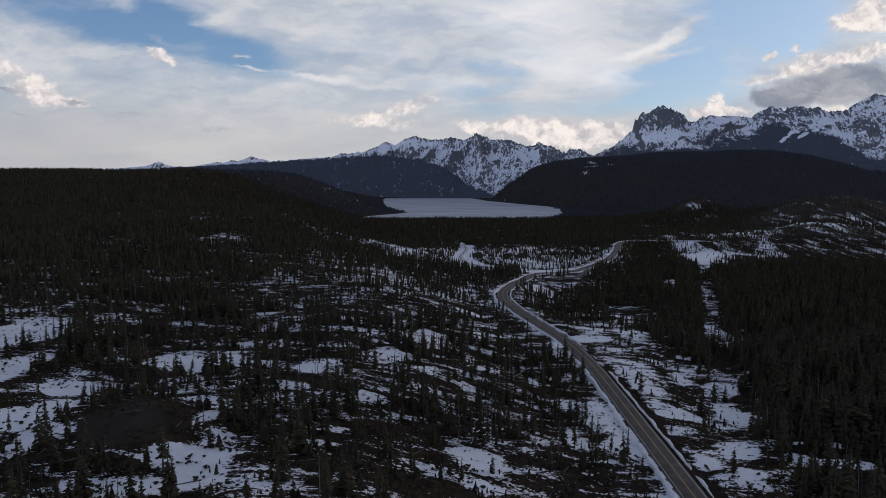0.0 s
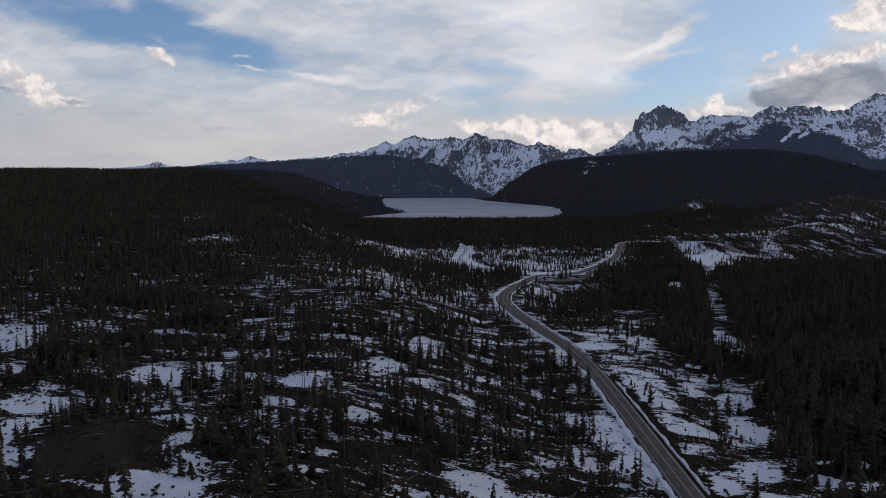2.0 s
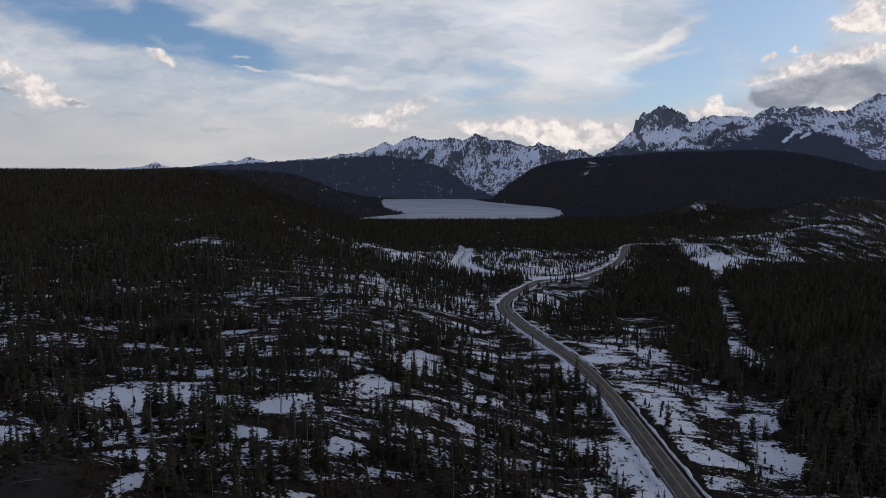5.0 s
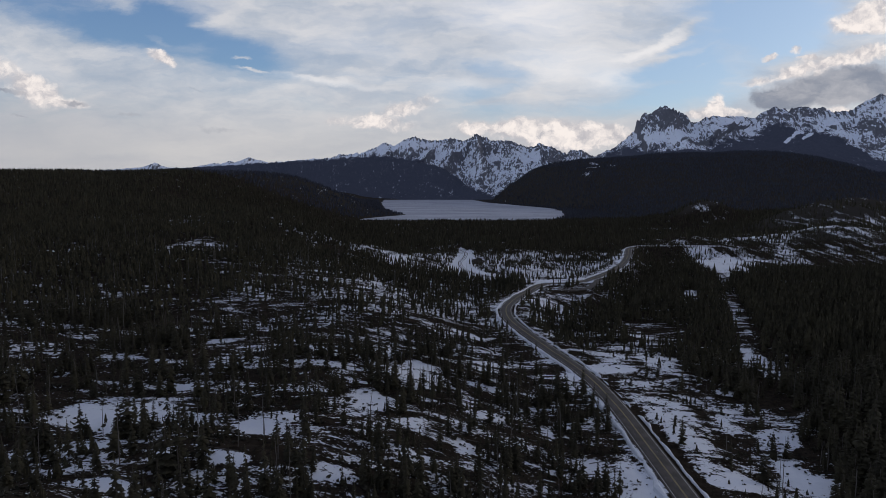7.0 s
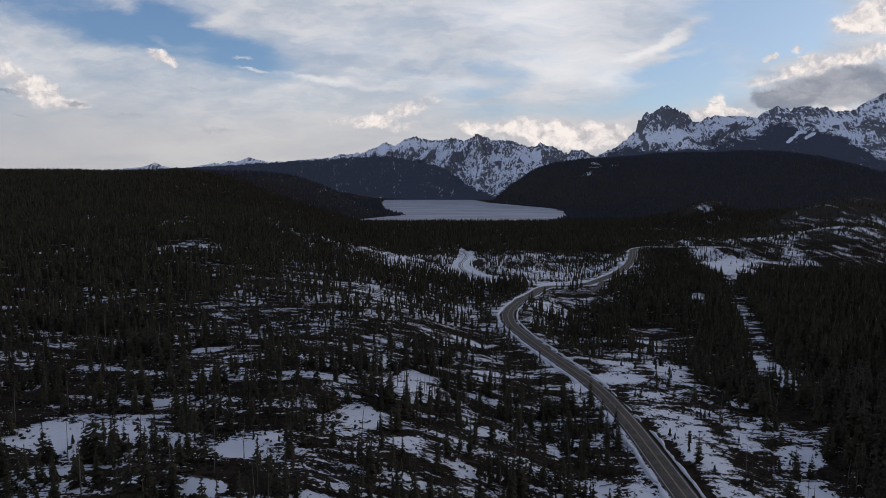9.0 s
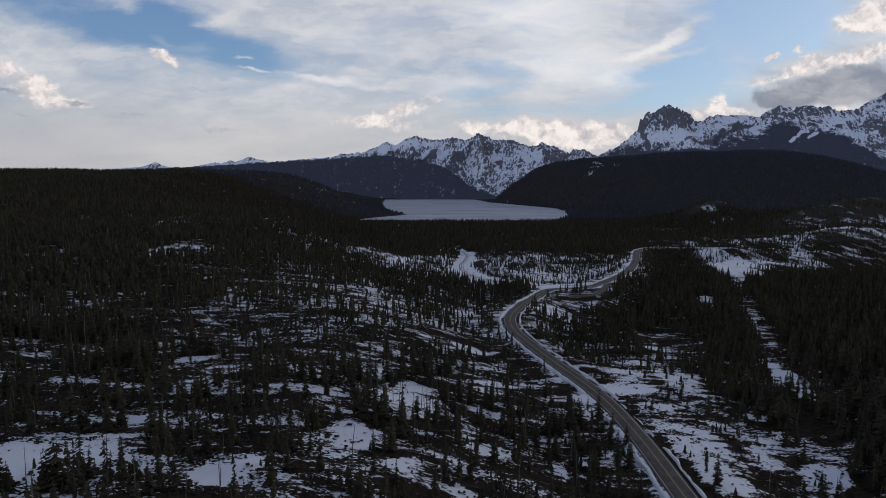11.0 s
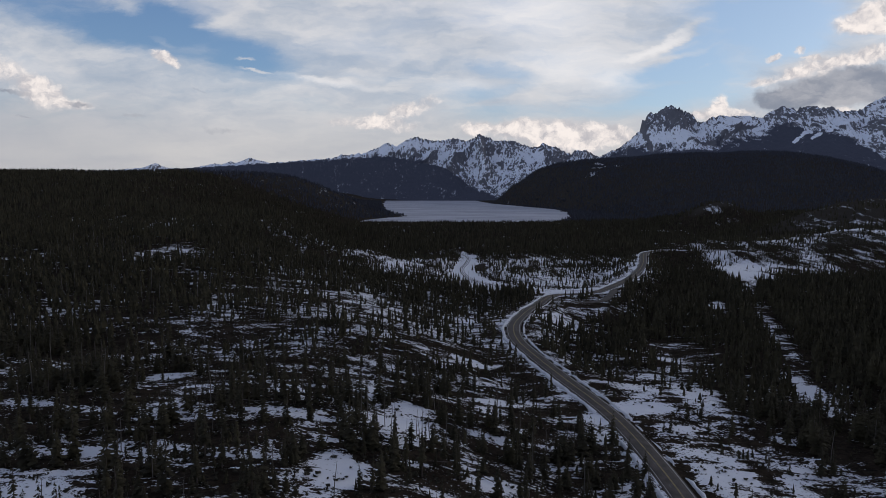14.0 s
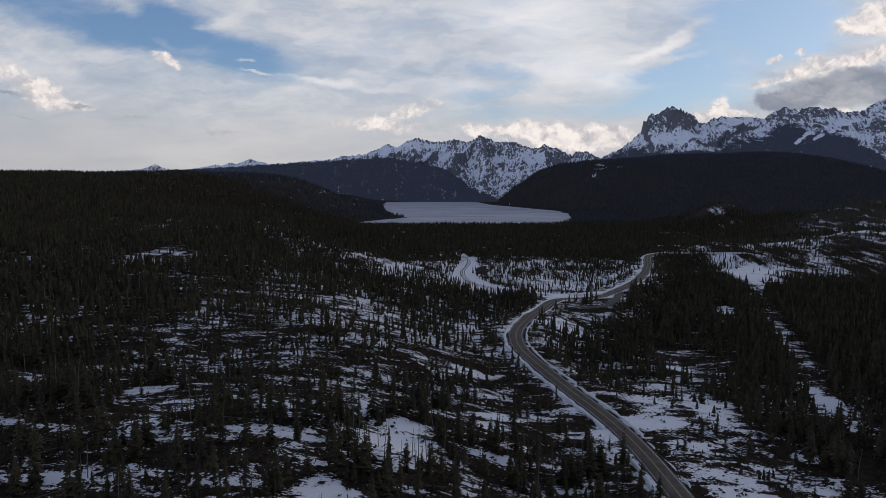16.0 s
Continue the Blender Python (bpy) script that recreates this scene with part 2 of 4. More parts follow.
def ground_material():
    m, n = material("forest_floor_and_snow")
    p = position(n)
    bias = n.add("ShaderNodeAttribute", {"attribute_name": "snow"}).outputs["Fac"]
    wide = n.noise(n.stretch(p, (0.042, 0.095, 0.02)), 1.0, 3, 0.5)
    streaks = n.noise(n.stretch(p, (0.115, 0.32, 0.03)), 1.0, 6, 0.6, 0.6)
    tufts = n.noise(n.stretch(p, (0.7, 1.0, 0.3)), 1.3, 6, 0.68)
    far = n.ramp(n.add("ShaderNodeSeparateXYZ", {}, i0=p).outputs[1], 560.0, 800.0)
    streaks = n.math("ADD", n.math("MULTIPLY", streaks, n.math("SUBTRACT", 1.0, far)), n.math("MULTIPLY", n.noise(n.stretch(p, (0.10, 0.028, 0.02)), 1.0, 6, 0.66), far))
    wide = n.math("ADD", n.math("MULTIPLY", wide, n.math("SUBTRACT", 1.0, far)), n.math("MULTIPLY", n.noise(n.stretch(p, (0.035, 0.011, 0.02)), 1.0, 4, 0.55), far))
    mask = n.math("ADD", n.math("MULTIPLY", n.math("SUBTRACT", wide, 0.5), 1.5), n.math("MULTIPLY", n.math("SUBTRACT", streaks, 0.5), 1.6))
    mask = n.math("ADD", mask, n.math("MULTIPLY", n.math("SUBTRACT", tufts, 0.5), 1.6))
    mask = n.math("ADD", mask, bias)
    mask = n.ramp(mask, 0.47, 0.53)
    soil = n.mix(n.ramp(n.noise(p, 0.22, 6, 0.65), 0.35, 0.65), (0.020, 0.016, 0.012, 1), (0.041, 0.032, 0.024, 1))
    soil = n.mix(n.ramp(n.noise(p, 1.1, 5, 0.7), 0.5, 0.75), soil, (0.056, 0.046, 0.035, 1))
    soil = n.mix(n.ramp(n.noise(p, 0.6, 5, 0.7), 0.52, 0.66), soil, (0.015, 0.014, 0.013, 1))
    brown = n.add("ShaderNodeAttribute", {"attribute_name": "grass"}).outputs["Fac"]
    soil = n.mix(brown, soil, n.mix(n.noise(p, 0.05, 6, 0.7), (0.034, 0.031, 0.028, 1), (0.062, 0.055, 0.046, 1)))
    col = n.mix(mask, soil, snow_colour(n, p))
    height = n.math("ADD", n.math("MULTIPLY", mask, 0.5), n.math("MULTIPLY", n.noise(p, 1.4, 5, 0.65), n.math("SUBTRACT", 1.0, n.math("MULTIPLY", mask, 0.7))))
    finish(n, col, n.math("SUBTRACT", 0.95, n.math("MULTIPLY", mask, 0.3)), height, 0.55, 0.6, n.math("MULTIPLY", mask, 0.2))
    return m


def snow_material():
    m, n = material("packed_snow")
    p = position(n)
    col = n.mix(n.ramp(n.noise(p, 1.6, 5, 0.7), 0.60, 0.72), snow_colour(n, p), (0.22, 0.20, 0.18, 1))
    finish(n, col, 0.65, n.noise(p, 1.8, 5), 0.5, 0.25)
    return m


def ice_material():
    m, n = material("snow_covered_lake_ice")
    p = position(n)
    drift = n.noise(n.stretch(p, (0.004, 0.016, 0.01), rot=0.1), 1.0, 6, 0.6)
    col = n.mix(n.ramp(drift, 0.38, 0.62), (0.31, 0.325, 0.38, 1), (0.44, 0.455, 0.51, 1))
    col = n.mix(n.ramp(n.noise(n.stretch(p, (0.01, 0.06, 0.01), rot=-0.05), 1.0, 4), 0.60, 0.66), col, (0.20, 0.21, 0.26, 1))
    finish(n, col, 0.7, drift, 0.1, 1.0)
    return m


def asphalt_material():
    m, n = material("worn_asphalt")
    p = position(n)
    col = n.mix(n.ramp(n.noise(p, 0.30, 6, 0.6), 0.35, 0.65), (0.062, 0.055, 0.050, 1), (0.098, 0.086, 0.078, 1))
    col = n.mix(n.ramp(n.noise(p, 3.0, 6, 0.7), 0.58, 0.72), col, (0.045, 0.043, 0.042, 1))
    col = n.mix(n.ramp(n.noise(n.stretch(p, (1.2, 0.15, 1)), 1.0, 5), 0.62, 0.72), col, (0.13, 0.125, 0.12, 1))
    finish(n, col, 0.8, n.noise(p, 6.0, 4), 0.2, 0.03)
    return m


def paint_material(name, colour):
    m, n = material(name)
    p = position(n)
    col = n.mix(n.ramp(n.noise(p, 1.3, 6, 0.75), 0.45, 0.68), colour, (0.12, 0.115, 0.11, 1))
    finish(n, col, 0.7)
    return m


def gravel_material():
    m, n = material("road_gravel")
    p = position(n)
    col = n.mix(n.noise(p, 0.8, 6, 0.7), (0.04, 0.036, 0.032, 1), (0.11, 0.095, 0.08, 1))
    finish(n, col, 0.95, n.noise(p, 4.0, 5), 0.6, 0.1)
    return m


def needle_material(name, dark, light, tip):
    m, n = material(name)
    p = position(n)
    g = n.add("ShaderNodeNewGeometry").outputs["Random Per Island"]
    col = n.mix(g, dark, light)
    col = n.mix(n.ramp(n.noise(p, 0.09, 3), 0.45, 0.7), col, tip)
    finish(n, col, 0.9, None, spec=0.15)
    return m


def bark_material(name, a, b):
    m, n = material(name)
    p = position(n)
    finish(n, n.mix(n.noise(n.stretch(p, (4, 4, 0.8)), 1.0, 5), a, b), 0.95, n.noise(n.stretch(p, (9, 9, 1.5)), 1.0, 4), 0.5, 0.05, 0.1)
    return m


def mountain_material(name):
    m, n = material(name)
    p = position(n)
    snow = n.add("ShaderNodeAttribute", {"attribute_name": "snow"}).outputs["Fac"]
    wood = n.add("ShaderNodeAttribute", {"attribute_name": "wood"}).outputs["Fac"]
    grain = n.noise(n.stretch(p, (0.07, 0.02, 0.022)), 1.0, 7, 0.7)
    speck = n.noise(n.stretch(p, (0.085, 0.04, 0.055)), 1.0, 6, 0.78)
    patch = n.math("ADD", n.math("MULTIPLY", n.math("SUBTRACT", grain, 0.5), 1.2), n.math("MULTIPLY", n.math("SUBTRACT", speck, 0.5), 3.2))
    mask = n.ramp(n.math("ADD", snow, patch), 0.38, 0.62)
    rock = n.mix(n.noise(p, 0.03, 7, 0.7), (0.09, 0.095, 0.115, 1), (0.23, 0.235, 0.26, 1))
    col = n.mix(mask, rock, n.mix(n.noise(p, 0.02, 4), (0.78, 0.84, 0.94, 1), (0.88, 0.92, 0.98, 1)))
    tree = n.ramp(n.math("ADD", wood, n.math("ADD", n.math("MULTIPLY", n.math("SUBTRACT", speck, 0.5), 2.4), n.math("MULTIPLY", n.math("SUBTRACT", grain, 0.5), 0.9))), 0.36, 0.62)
    # woods on the mountains: aerial haze is mixed into this blue-grey base colour
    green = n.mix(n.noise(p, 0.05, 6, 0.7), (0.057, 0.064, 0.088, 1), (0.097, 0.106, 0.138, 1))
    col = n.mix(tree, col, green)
    finish(n, col, 0.9, n.math("ADD", grain, n.math("MULTIPLY", speck, 0.4)), 0.5, 12.0, 0.15)
    return m


M_GROUND, M_SNOW, M_ICE, M_ROAD = ground_material(), snow_material(), ice_material(), asphalt_material()
M_WHITE, M_YELLOW = paint_material("white_line_paint", (0.42, 0.41, 0.39, 1)), paint_material("yellow_line_paint", (0.34, 0.27, 0.12, 1))
M_GRAVEL, M_MOUNTAIN = gravel_material(), mountain_material("granite_and_snow")
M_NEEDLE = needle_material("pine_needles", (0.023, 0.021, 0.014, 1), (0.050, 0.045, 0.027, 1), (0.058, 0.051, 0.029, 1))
# needles of the far hills: distance haze put into the colour, paler and bluer
M_HAZY_NEEDLE = needle_material("hazy_hill_needles", (0.036, 0.039, 0.051, 1), (0.054, 0.058, 0.074, 1), (0.052, 0.057, 0.070, 1))
M_BARK = bark_material("pine_bark", (0.05, 0.04, 0.033, 1), (0.12, 0.10, 0.085, 1))
M_SNAG = bark_material("weathered_dead_wood", (0.08, 0.072, 0.065, 1), (0.17, 0.155, 0.14, 1))
M_SHRUB = needle_material("dry_sagebrush", (0.022, 0.021, 0.015, 1), (0.050, 0.045, 0.032, 1), (0.04, 0.038, 0.026, 1))

# ---- the lie of the land ----
# -- terrain numbers
_rng = np.random.default_rng(7)
_LAT = _rng.random((256, 256))


def vnoise(x, y):
    """Smooth lattice noise, 0 to 1."""
    xi, yi = np.floor(x).astype(int), np.floor(y).astype(int)
    a, b = x - xi, y - yi
    a, b = a * a * (3 - 2 * a), b * b * (3 - 2 * b)
    g = lambda i, j: _LAT[(xi + i) & 255, (yi + j) & 255]
    return (g(0, 0) * (1 - a) + g(1, 0) * a) * (1 - b) + (g(0, 1) * (1 - a) + g(1, 1) * a) * b


def fbm(x, y, octaves=4):
    out, amp, tot = 0, 1.0, 0
    for k in range(octaves):
        out = out + amp * vnoise(x * 2 ** k + 17.3 * k, y * 2 ** k + 5.1 * k)
        tot += amp
        amp *= 0.5
    return out / tot


def ridged(x, y, octaves=5):
    out, amp, tot = 0, 1.0, 0
    for k in range(octaves):
        out = out + amp * (1 - np.abs(2 * vnoise(x * 2 ** k + 3.7 * k, y * 2 ** k + 9.2 * k) - 1))
        tot += amp
        amp *= 0.55
    return out / tot


def sm(a, b, t):
    t = np.clip((t - a) / (b - a), 0, 1)
    return t * t * (3 - 2 * t)


LAKE_Z = -10.0
# centre lines: x, y, z
ROAD = [(-40, -700, 6), (20, -400, 6), (55, -120, 5), (66, 60, 5), (67, 120, 5), (68.5, 171, 5), (69.2, 211, 5), (69.9, 258, 5), (69.7, 300, 5.3), (65.8, 338, 6.5), (55, 376, 8.8), (47, 405, 10.6), (42, 430, 11.6),
        (42, 453, 12), (46, 476, 12), (57.5, 514, 11.1), (66.5, 536, 10.4), (73.5, 556, 9.9), (80, 573, 9.4), (89, 583, 9.2), (105, 587.5, 9), (120, 598, 9), (137, 622, 9.2), (161, 660, 10), (183, 706, 11),
        (202, 756, 12.5), (220, 815, 13.8), (233, 843, 14), (262, 866, 14), (310, 885, 12), (370, 900, 10)]
SPUR = [(124, 606, 9), (106, 604, 8.8), (86, 608, 7.8), (65, 633, 6), (45, 667, 4), (30, 713, 2), (24, 758, 1), (24, 805, 0.3), (30, 850, 0), (34, 920, -0.5), (21, 978, -1), (0, 1040, -2)]


def smooth_line(pts, step=2.0):
    """A centre line drawn through its points, sampled evenly."""
    p = np.array(pts, float)
    out = []
    for i in range(len(p) - 1):
        a, b, c, d = p[max(i - 1, 0)], p[i], p[i + 1], p[min(i + 2, len(p) - 1)]
        n = max(2, int(np.linalg.norm(c - b) / step))
        t = np.linspace(0, 1, n, endpoint=False)[:, None]
        out.append(0.5 * (2 * b + (c - a) * t + (2 * a - 5 * b + 4 * c - d) * t ** 2 + (3 * b - a - 3 * c + d) * t ** 3))
    return np.concatenate(out + [p[-1:]])


ROAD_LINE, SPUR_LINE = smooth_line(ROAD), smooth_line(SPUR)

LOOP_LINE = smooth_line([(78, 568, 9.5), (85, 559, 9.4), (95, 552.5, 9.3), (107, 553, 9.3), (116, 561, 9.2), (124, 577, 9.1), (132, 598, 9.1), (140, 624, 9.2)])


def line_near(x, y, line):
    """Distance to a centre line and the height of its nearest point."""
    line = line[::2]
    x, y = np.asarray(x, float), np.asarray(y, float)
    d, z = np.full(x.shape, 1e9), np.zeros(x.shape)
    for a, b in zip(line[:-1], line[1:]):
        e = b - a
        t = np.clip(((x - a[0]) * e[0] + (y - a[1]) * e[1]) / (e[0] ** 2 + e[1] ** 2), 0, 1)
        q = np.hypot(x - a[0] - t * e[0], y - a[1] - t * e[1])
        near = q < d
        d, z = np.where(near, q, d), np.where(near, a[2] + t * e[2], z)
    return d, z


def lake_sides(y):
    left = np.interp(y, [1855, 1875, 1965, 2000, 2200, 2220, 2455, 3627, 4265], [-90, -233, -233, -218, -105, -109, -209, -341, -382])
    right = np.interp(y, [1855, 1875, 2090, 2468, 2764, 3627, 4265], [230, 300, 385, 440, 450, 244, 180])
    return left, right


def lake_depth(x, y):
    """Metres inside the shore, less than nothing on land."""
    left, right = lake_sides(y)
    return np.minimum(np.minimum(x - left, right - x), np.minimum(y - 1875, 4265 - y)) + 22 * (fbm(x / 60, y / 60, 3) - 0.5)


def wild(x, y):
    """The ground before the road was cut."""
    z = 4 - 4 * sm(85, 140, x) - 17 * sm(950, 1350, y) * sm(620, 420, x)
    low = np.interp(y, [0, 350, 700], [-30, -30, -230])
    amp = np.interp(y, [0, 350, 700, 1000], [22, 20, 36, 40])
    top = np.interp(y, [750, 1000, 1300], [62, -120, -200])
    z = z + amp * sm(0, 1, (top - x) / np.maximum(top - low, 110)) * (1 - 0.8 * sm(1100, 1750, y)) + 5 * sm(-60, -300, x)
    # wooded moraine by the lake
    edge = np.interp(y, [900, 1400, 1875, 2200, 3627], [-150, -240, -233, -105, -341])
    z = z + 121 * sm(0, 480, edge - x) * sm(850, 1900, y) * (1 - 0.5 * sm(2400, 3100, y))
    # moraine across the lake
    edge = np.interp(y, [1400, 1875, 2468, 2764, 3627, 4300], [760, 560, 530, 490, 244, 640])
    z = z + np.interp(x - edge, [0, 118, 245, 400, 580, 1100, 2300], [0, 100, 175, 208, 228, 250, 275]) * sm(1400, 3550, y) ** 1.3 - 105 * sm(1650, 2080, x) * sm(2200, 2800, y)
    # bald knolls
    for cx, cy, r, h in ((540, 960, 170, 26), (680, 1200, 190, 44), (840, 1330, 170, 50), (620, 1600, 120, 48), (330, 1000, 120, 10)):
        z = z + h * np.exp(-((x - cx) ** 2 + (y - cy) ** 2) / (2 * (r * 0.55) ** 2))
    lumps = np.exp(-((x - 690) ** 2 + (y - 1250) ** 2) / (2 * 330.0 ** 2))
    z = z + 26 * lumps * (fbm(x / 70 + 1, y / 70, 4) - 0.5)
    # bare mound beside the snow
    z = z + 6.5 * np.exp(-((x + 79) / 17) ** 2 - ((y - 172) / 15) ** 2)
    # hummocks
    rough = sm(-40, 120, -lake_depth(x, y))
    z = z + rough * (9 * (fbm(x / 95 + 3, y / 60 + 8, 4) - 0.5) * (1 - 0.75 * sm(1200, 1500, y) * sm(2100, 1900, y)) + 3.2 * (fbm(x / 26, y / 15, 3) - 0.5) * (1 - sm(600, 1500, y)) + 34 * (fbm(x / 420 + 9, y / 420 + 4, 4) - 0.5) * sm(1100, 2400, y))
    return z


def ground_z(x, y):
    x, y = np.asarray(x, float), np.asarray(y, float)
    z = wild(x, y)
    deep = lake_depth(x, y)
    z = np.where(deep > 0, LAKE_Z - 3, np.maximum(z, LAKE_Z + 0.6 + 0.01 * np.clip(-deep, 0, 200)))
    for line, half in ((LOOP_LINE, 3.0), (SPUR_LINE, 4.0), (ROAD_LINE, 5.0)):
        d, zr = line_near(x, y, line)
        w = sm(34, half + 2, d)
        z = z * (1 - w) + zr * w - 0.5 * sm(half + 5.5, half + 3, d) * sm(half - 0.5, half + 2, d)
    return z
# -- end of terrain numbers


# ---- large structure ----


def mesh_from(name, verts, faces, mat, attrs=None, smooth=True):
    """A mesh of equal-sided faces from arrays."""
    me = bpy.data.meshes.new(name)
    verts, faces = np.asarray(verts, np.float32), np.asarray(faces, np.int32)
    k = faces.shape[1]
    me.vertices.add(len(verts))
    me.vertices.foreach_set("co", verts.ravel())
    me.loops.add(faces.size)
    me.loops.foreach_set("vertex_index", faces.ravel())
    me.polygons.add(len(faces))
    me.polygons.foreach_set("loop_start", np.arange(0, faces.size, k, dtype=np.int32))
    me.polygons.foreach_set("use_smooth", np.full(len(faces), smooth))
    me.update(calc_edges=True)
    for key, values in (attrs or {}).items():
        me.attributes.new(key, "FLOAT", "POINT").data.foreach_set("value", np.asarray(values, np.float32))
    me.materials.append(mat)
    return me


def grid_faces(rows, cols):
    a = (np.arange(rows - 1)[:, None] * cols + np.arange(cols - 1)[None, :]).ravel()
    return np.stack([a, a + 1, a + cols + 1, a + cols], 1)


def patches(x, y, blobs, wobble=0.25):
    """How far (x, y) lies inside any of the soft ovals: x, y, half sizes, turn in degrees, weight."""
    x, y = np.asarray(x, float), np.asarray(y, float)
    out = np.zeros(x.shape)
    w = 1 + wobble * 2 * (fbm(x / 14 + 2, y / 14 + 6, 3) - 0.5)
    for cx, cy, rx, ry, turn, weight in blobs:
        far = 1.2 / (1 - wobble) * max(rx, ry)
        near = (np.abs(x - cx) < far) & (np.abs(y - cy) < far)
        if not near.any():
            continue
        c, s = math.cos(radians(turn)), math.sin(radians(turn))
        px, py = x[near] - cx, y[near] - cy
        soft = weight * sm(1.15, 0.75, np.hypot((px * c + py * s) / rx, (py * c - px * s) / ry) * w[near])
        out[near] = np.maximum(out[near], soft) if weight > 0 else np.minimum(out[near], soft)
    return out


HILL_GLADES = [(700, 3150, 32, 60, 0, 1), (745, 3280, 28, 60, 0, 1), (650, 3020, 24, 45, 0, 1), (790, 3120, 26, 45, 0, 1)]
# snowy openings in the far wood: x, y, half sizes, turn, weight
OPENINGS = [(-198.6, 578.1, 30.9, 50, 0, 0.3), (-128.4, 617.1, 20, 25.7, 0, 0.3), (-286.4, 562.9, 17.6, 22.1, 0, 0.3), (332, 850, 30, 36, 0, 0.27), (345, 800, 18, 46, 0, 0.3), (312, 765, 10, 60, 8, 0.36), (228, 655, 6, 30, 0, 0.35), (68, 496, 13, 9, 0, 0.3)]
# melting snow and bare ground: x, y, half sizes, turn, weight
MOUND_SNOW = [(-175.7, 273.1, 15.4, 24.6, 0, 0.52), (-149.3, 221.8, 7.8, 20.1, 0, 0.52), (-119.3, 206.4, 11.4, 5.8, 0, 0.52), (-114, 177.5, 10.8, 16.8, 0, 0.52), (-99.2, 160.5, 8, 5, 0, 0.52),
              (-102.5, 152.4, 5.1, 7, 0, 0.52), (-91.1, 238.7, 18.8, 12.6, 0, 0.52), (-88.6, 226.6, 9, 3.9, 0, 0.52), (-66.6, 233.6, 7.8, 5, 0, 0.52), (-70.6, 190.5, 6.4, 2.6, 0, 0.52),
              (-64.6, 172.6, 2, 8.8, 0, 0.52), (-58.4, 163.3, 3.5, 5.1, 0, 0.52), (-61.6, 150.2, 10.4, 6.4, 0, 0.52), (-67.2, 135.2, 10.4, 6.2, 0, 0.52), (-76.2, 137.1, 6.9, 3.1, 0, 0.52),
              (-54.7, 139.2, 6.5, 8.1, 0, 0.52)]
SLOPE_SNOW = [(-45.4, 225.6, 5, 3, 0, 0.44), (-22.6, 207.2, 5.2, 2.5, 0, 0.44), (-31.6, 166, 4.2, 3.5, 0, 0.44), (-30.6, 177.9, 4.2, 2, 0, 0.44), (-21.8, 265.4, 4.5, 7.5, 0, 0.44),
              (10.7, 178, 7.3, 8.5, 0, 0.44), (11.3, 162.9, 6, 3.5, 0, 0.44), (11.9, 199.2, 3.6, 3.5, 0, 0.44), (57.1, 231.6, 7.6, 14.6, 0, 0.44), (58.2, 205.5, 5.3, 11, 0, 0.44),
              (49.7, 246.6, 5.6, 7.6, 0, 0.44), (44.3, 209.5, 4.3, 9.5, 0, 0.44), (-97.5, 232, 10.7, 5.5, 0, 0.44), (-88, 226.9, 8.2, 3.6, 0, 0.44), (-85.6, 214.9, 9.5, 4.4, 0, 0.44)]
HUMMOCK_SNOW = [(-66.9, 231, 4.5, 3, 0, 0.44), (-63, 207, 4.5, 2, 0, 0.44), (-47.8, 206, 5.8, 2, 0, 0.44), (-22.8, 205.5, 7.9, 3.1, 0, 0.44), (-41.4, 289.3, 7.3, 4.5, 0, 0.44),
                (-19.6, 255.8, 5.6, 9.5, 0, 0.44), (-5, 307.5, 7.6, 13, 0, 0.44), (-48.1, 226, 4.8, 3.5, 0, 0.44), (-40.9, 232.1, 3, 3, 0, 0.44), (-5.4, 245.5, 3.9, 6, 0, 0.44),
                (-4.4, 224.3, 5.3, 3.1, 0, 0.44), (17.6, 271.9, 7.6, 3.5, 0, 0.44), (24.6, 342.1, 7.6, 5, 0, 0.44), (38.7, 269.4, 2.4, 6, 0, 0.44), (9.1, 238, 1.9, 5, 0, 0.44)]
FAR_SLOPE_SNOW = [(-7.7, 294.2, 10.6, 9.5, 0, 0.44), (-40.3, 289.6, 14.3, 3.5, 0, 0.44), (-44.5, 311.7, 6.5, 4.5, 0, 0.44), (-74.5, 306.6, 8.6, 4.5, 0, 0.44), (-88.4, 326.5, 10.1, 4.5, 0, 0.44),
                  (-20.6, 263.3, 7.2, 3, 0, 0.44), (-97.3, 289.4, 7.5, 2, 0, 0.44), (-79.3, 263.3, 6.4, 2, 0, 0.44), (-90, 260.3, 2.4, 2, 0, 0.44), (-20.4, 321.5, 5, 3.6, 0, 0.44),
                  (24.5, 307.5, 10.2, 2.6, 0, 0.44), (21.3, 332.8, 7.8, 4.5, 0, 0.44), (12, 282.7, 3.7, 4.5, 0, 0.44), (57.2, 318.5, 3.5, 4.5, 0, 0.44), (15.7, 389.2, 8.3, 6.5, 0, 0.44),
                  (38.2, 309.4, 5.3, 2.5, 0, 0.44)]
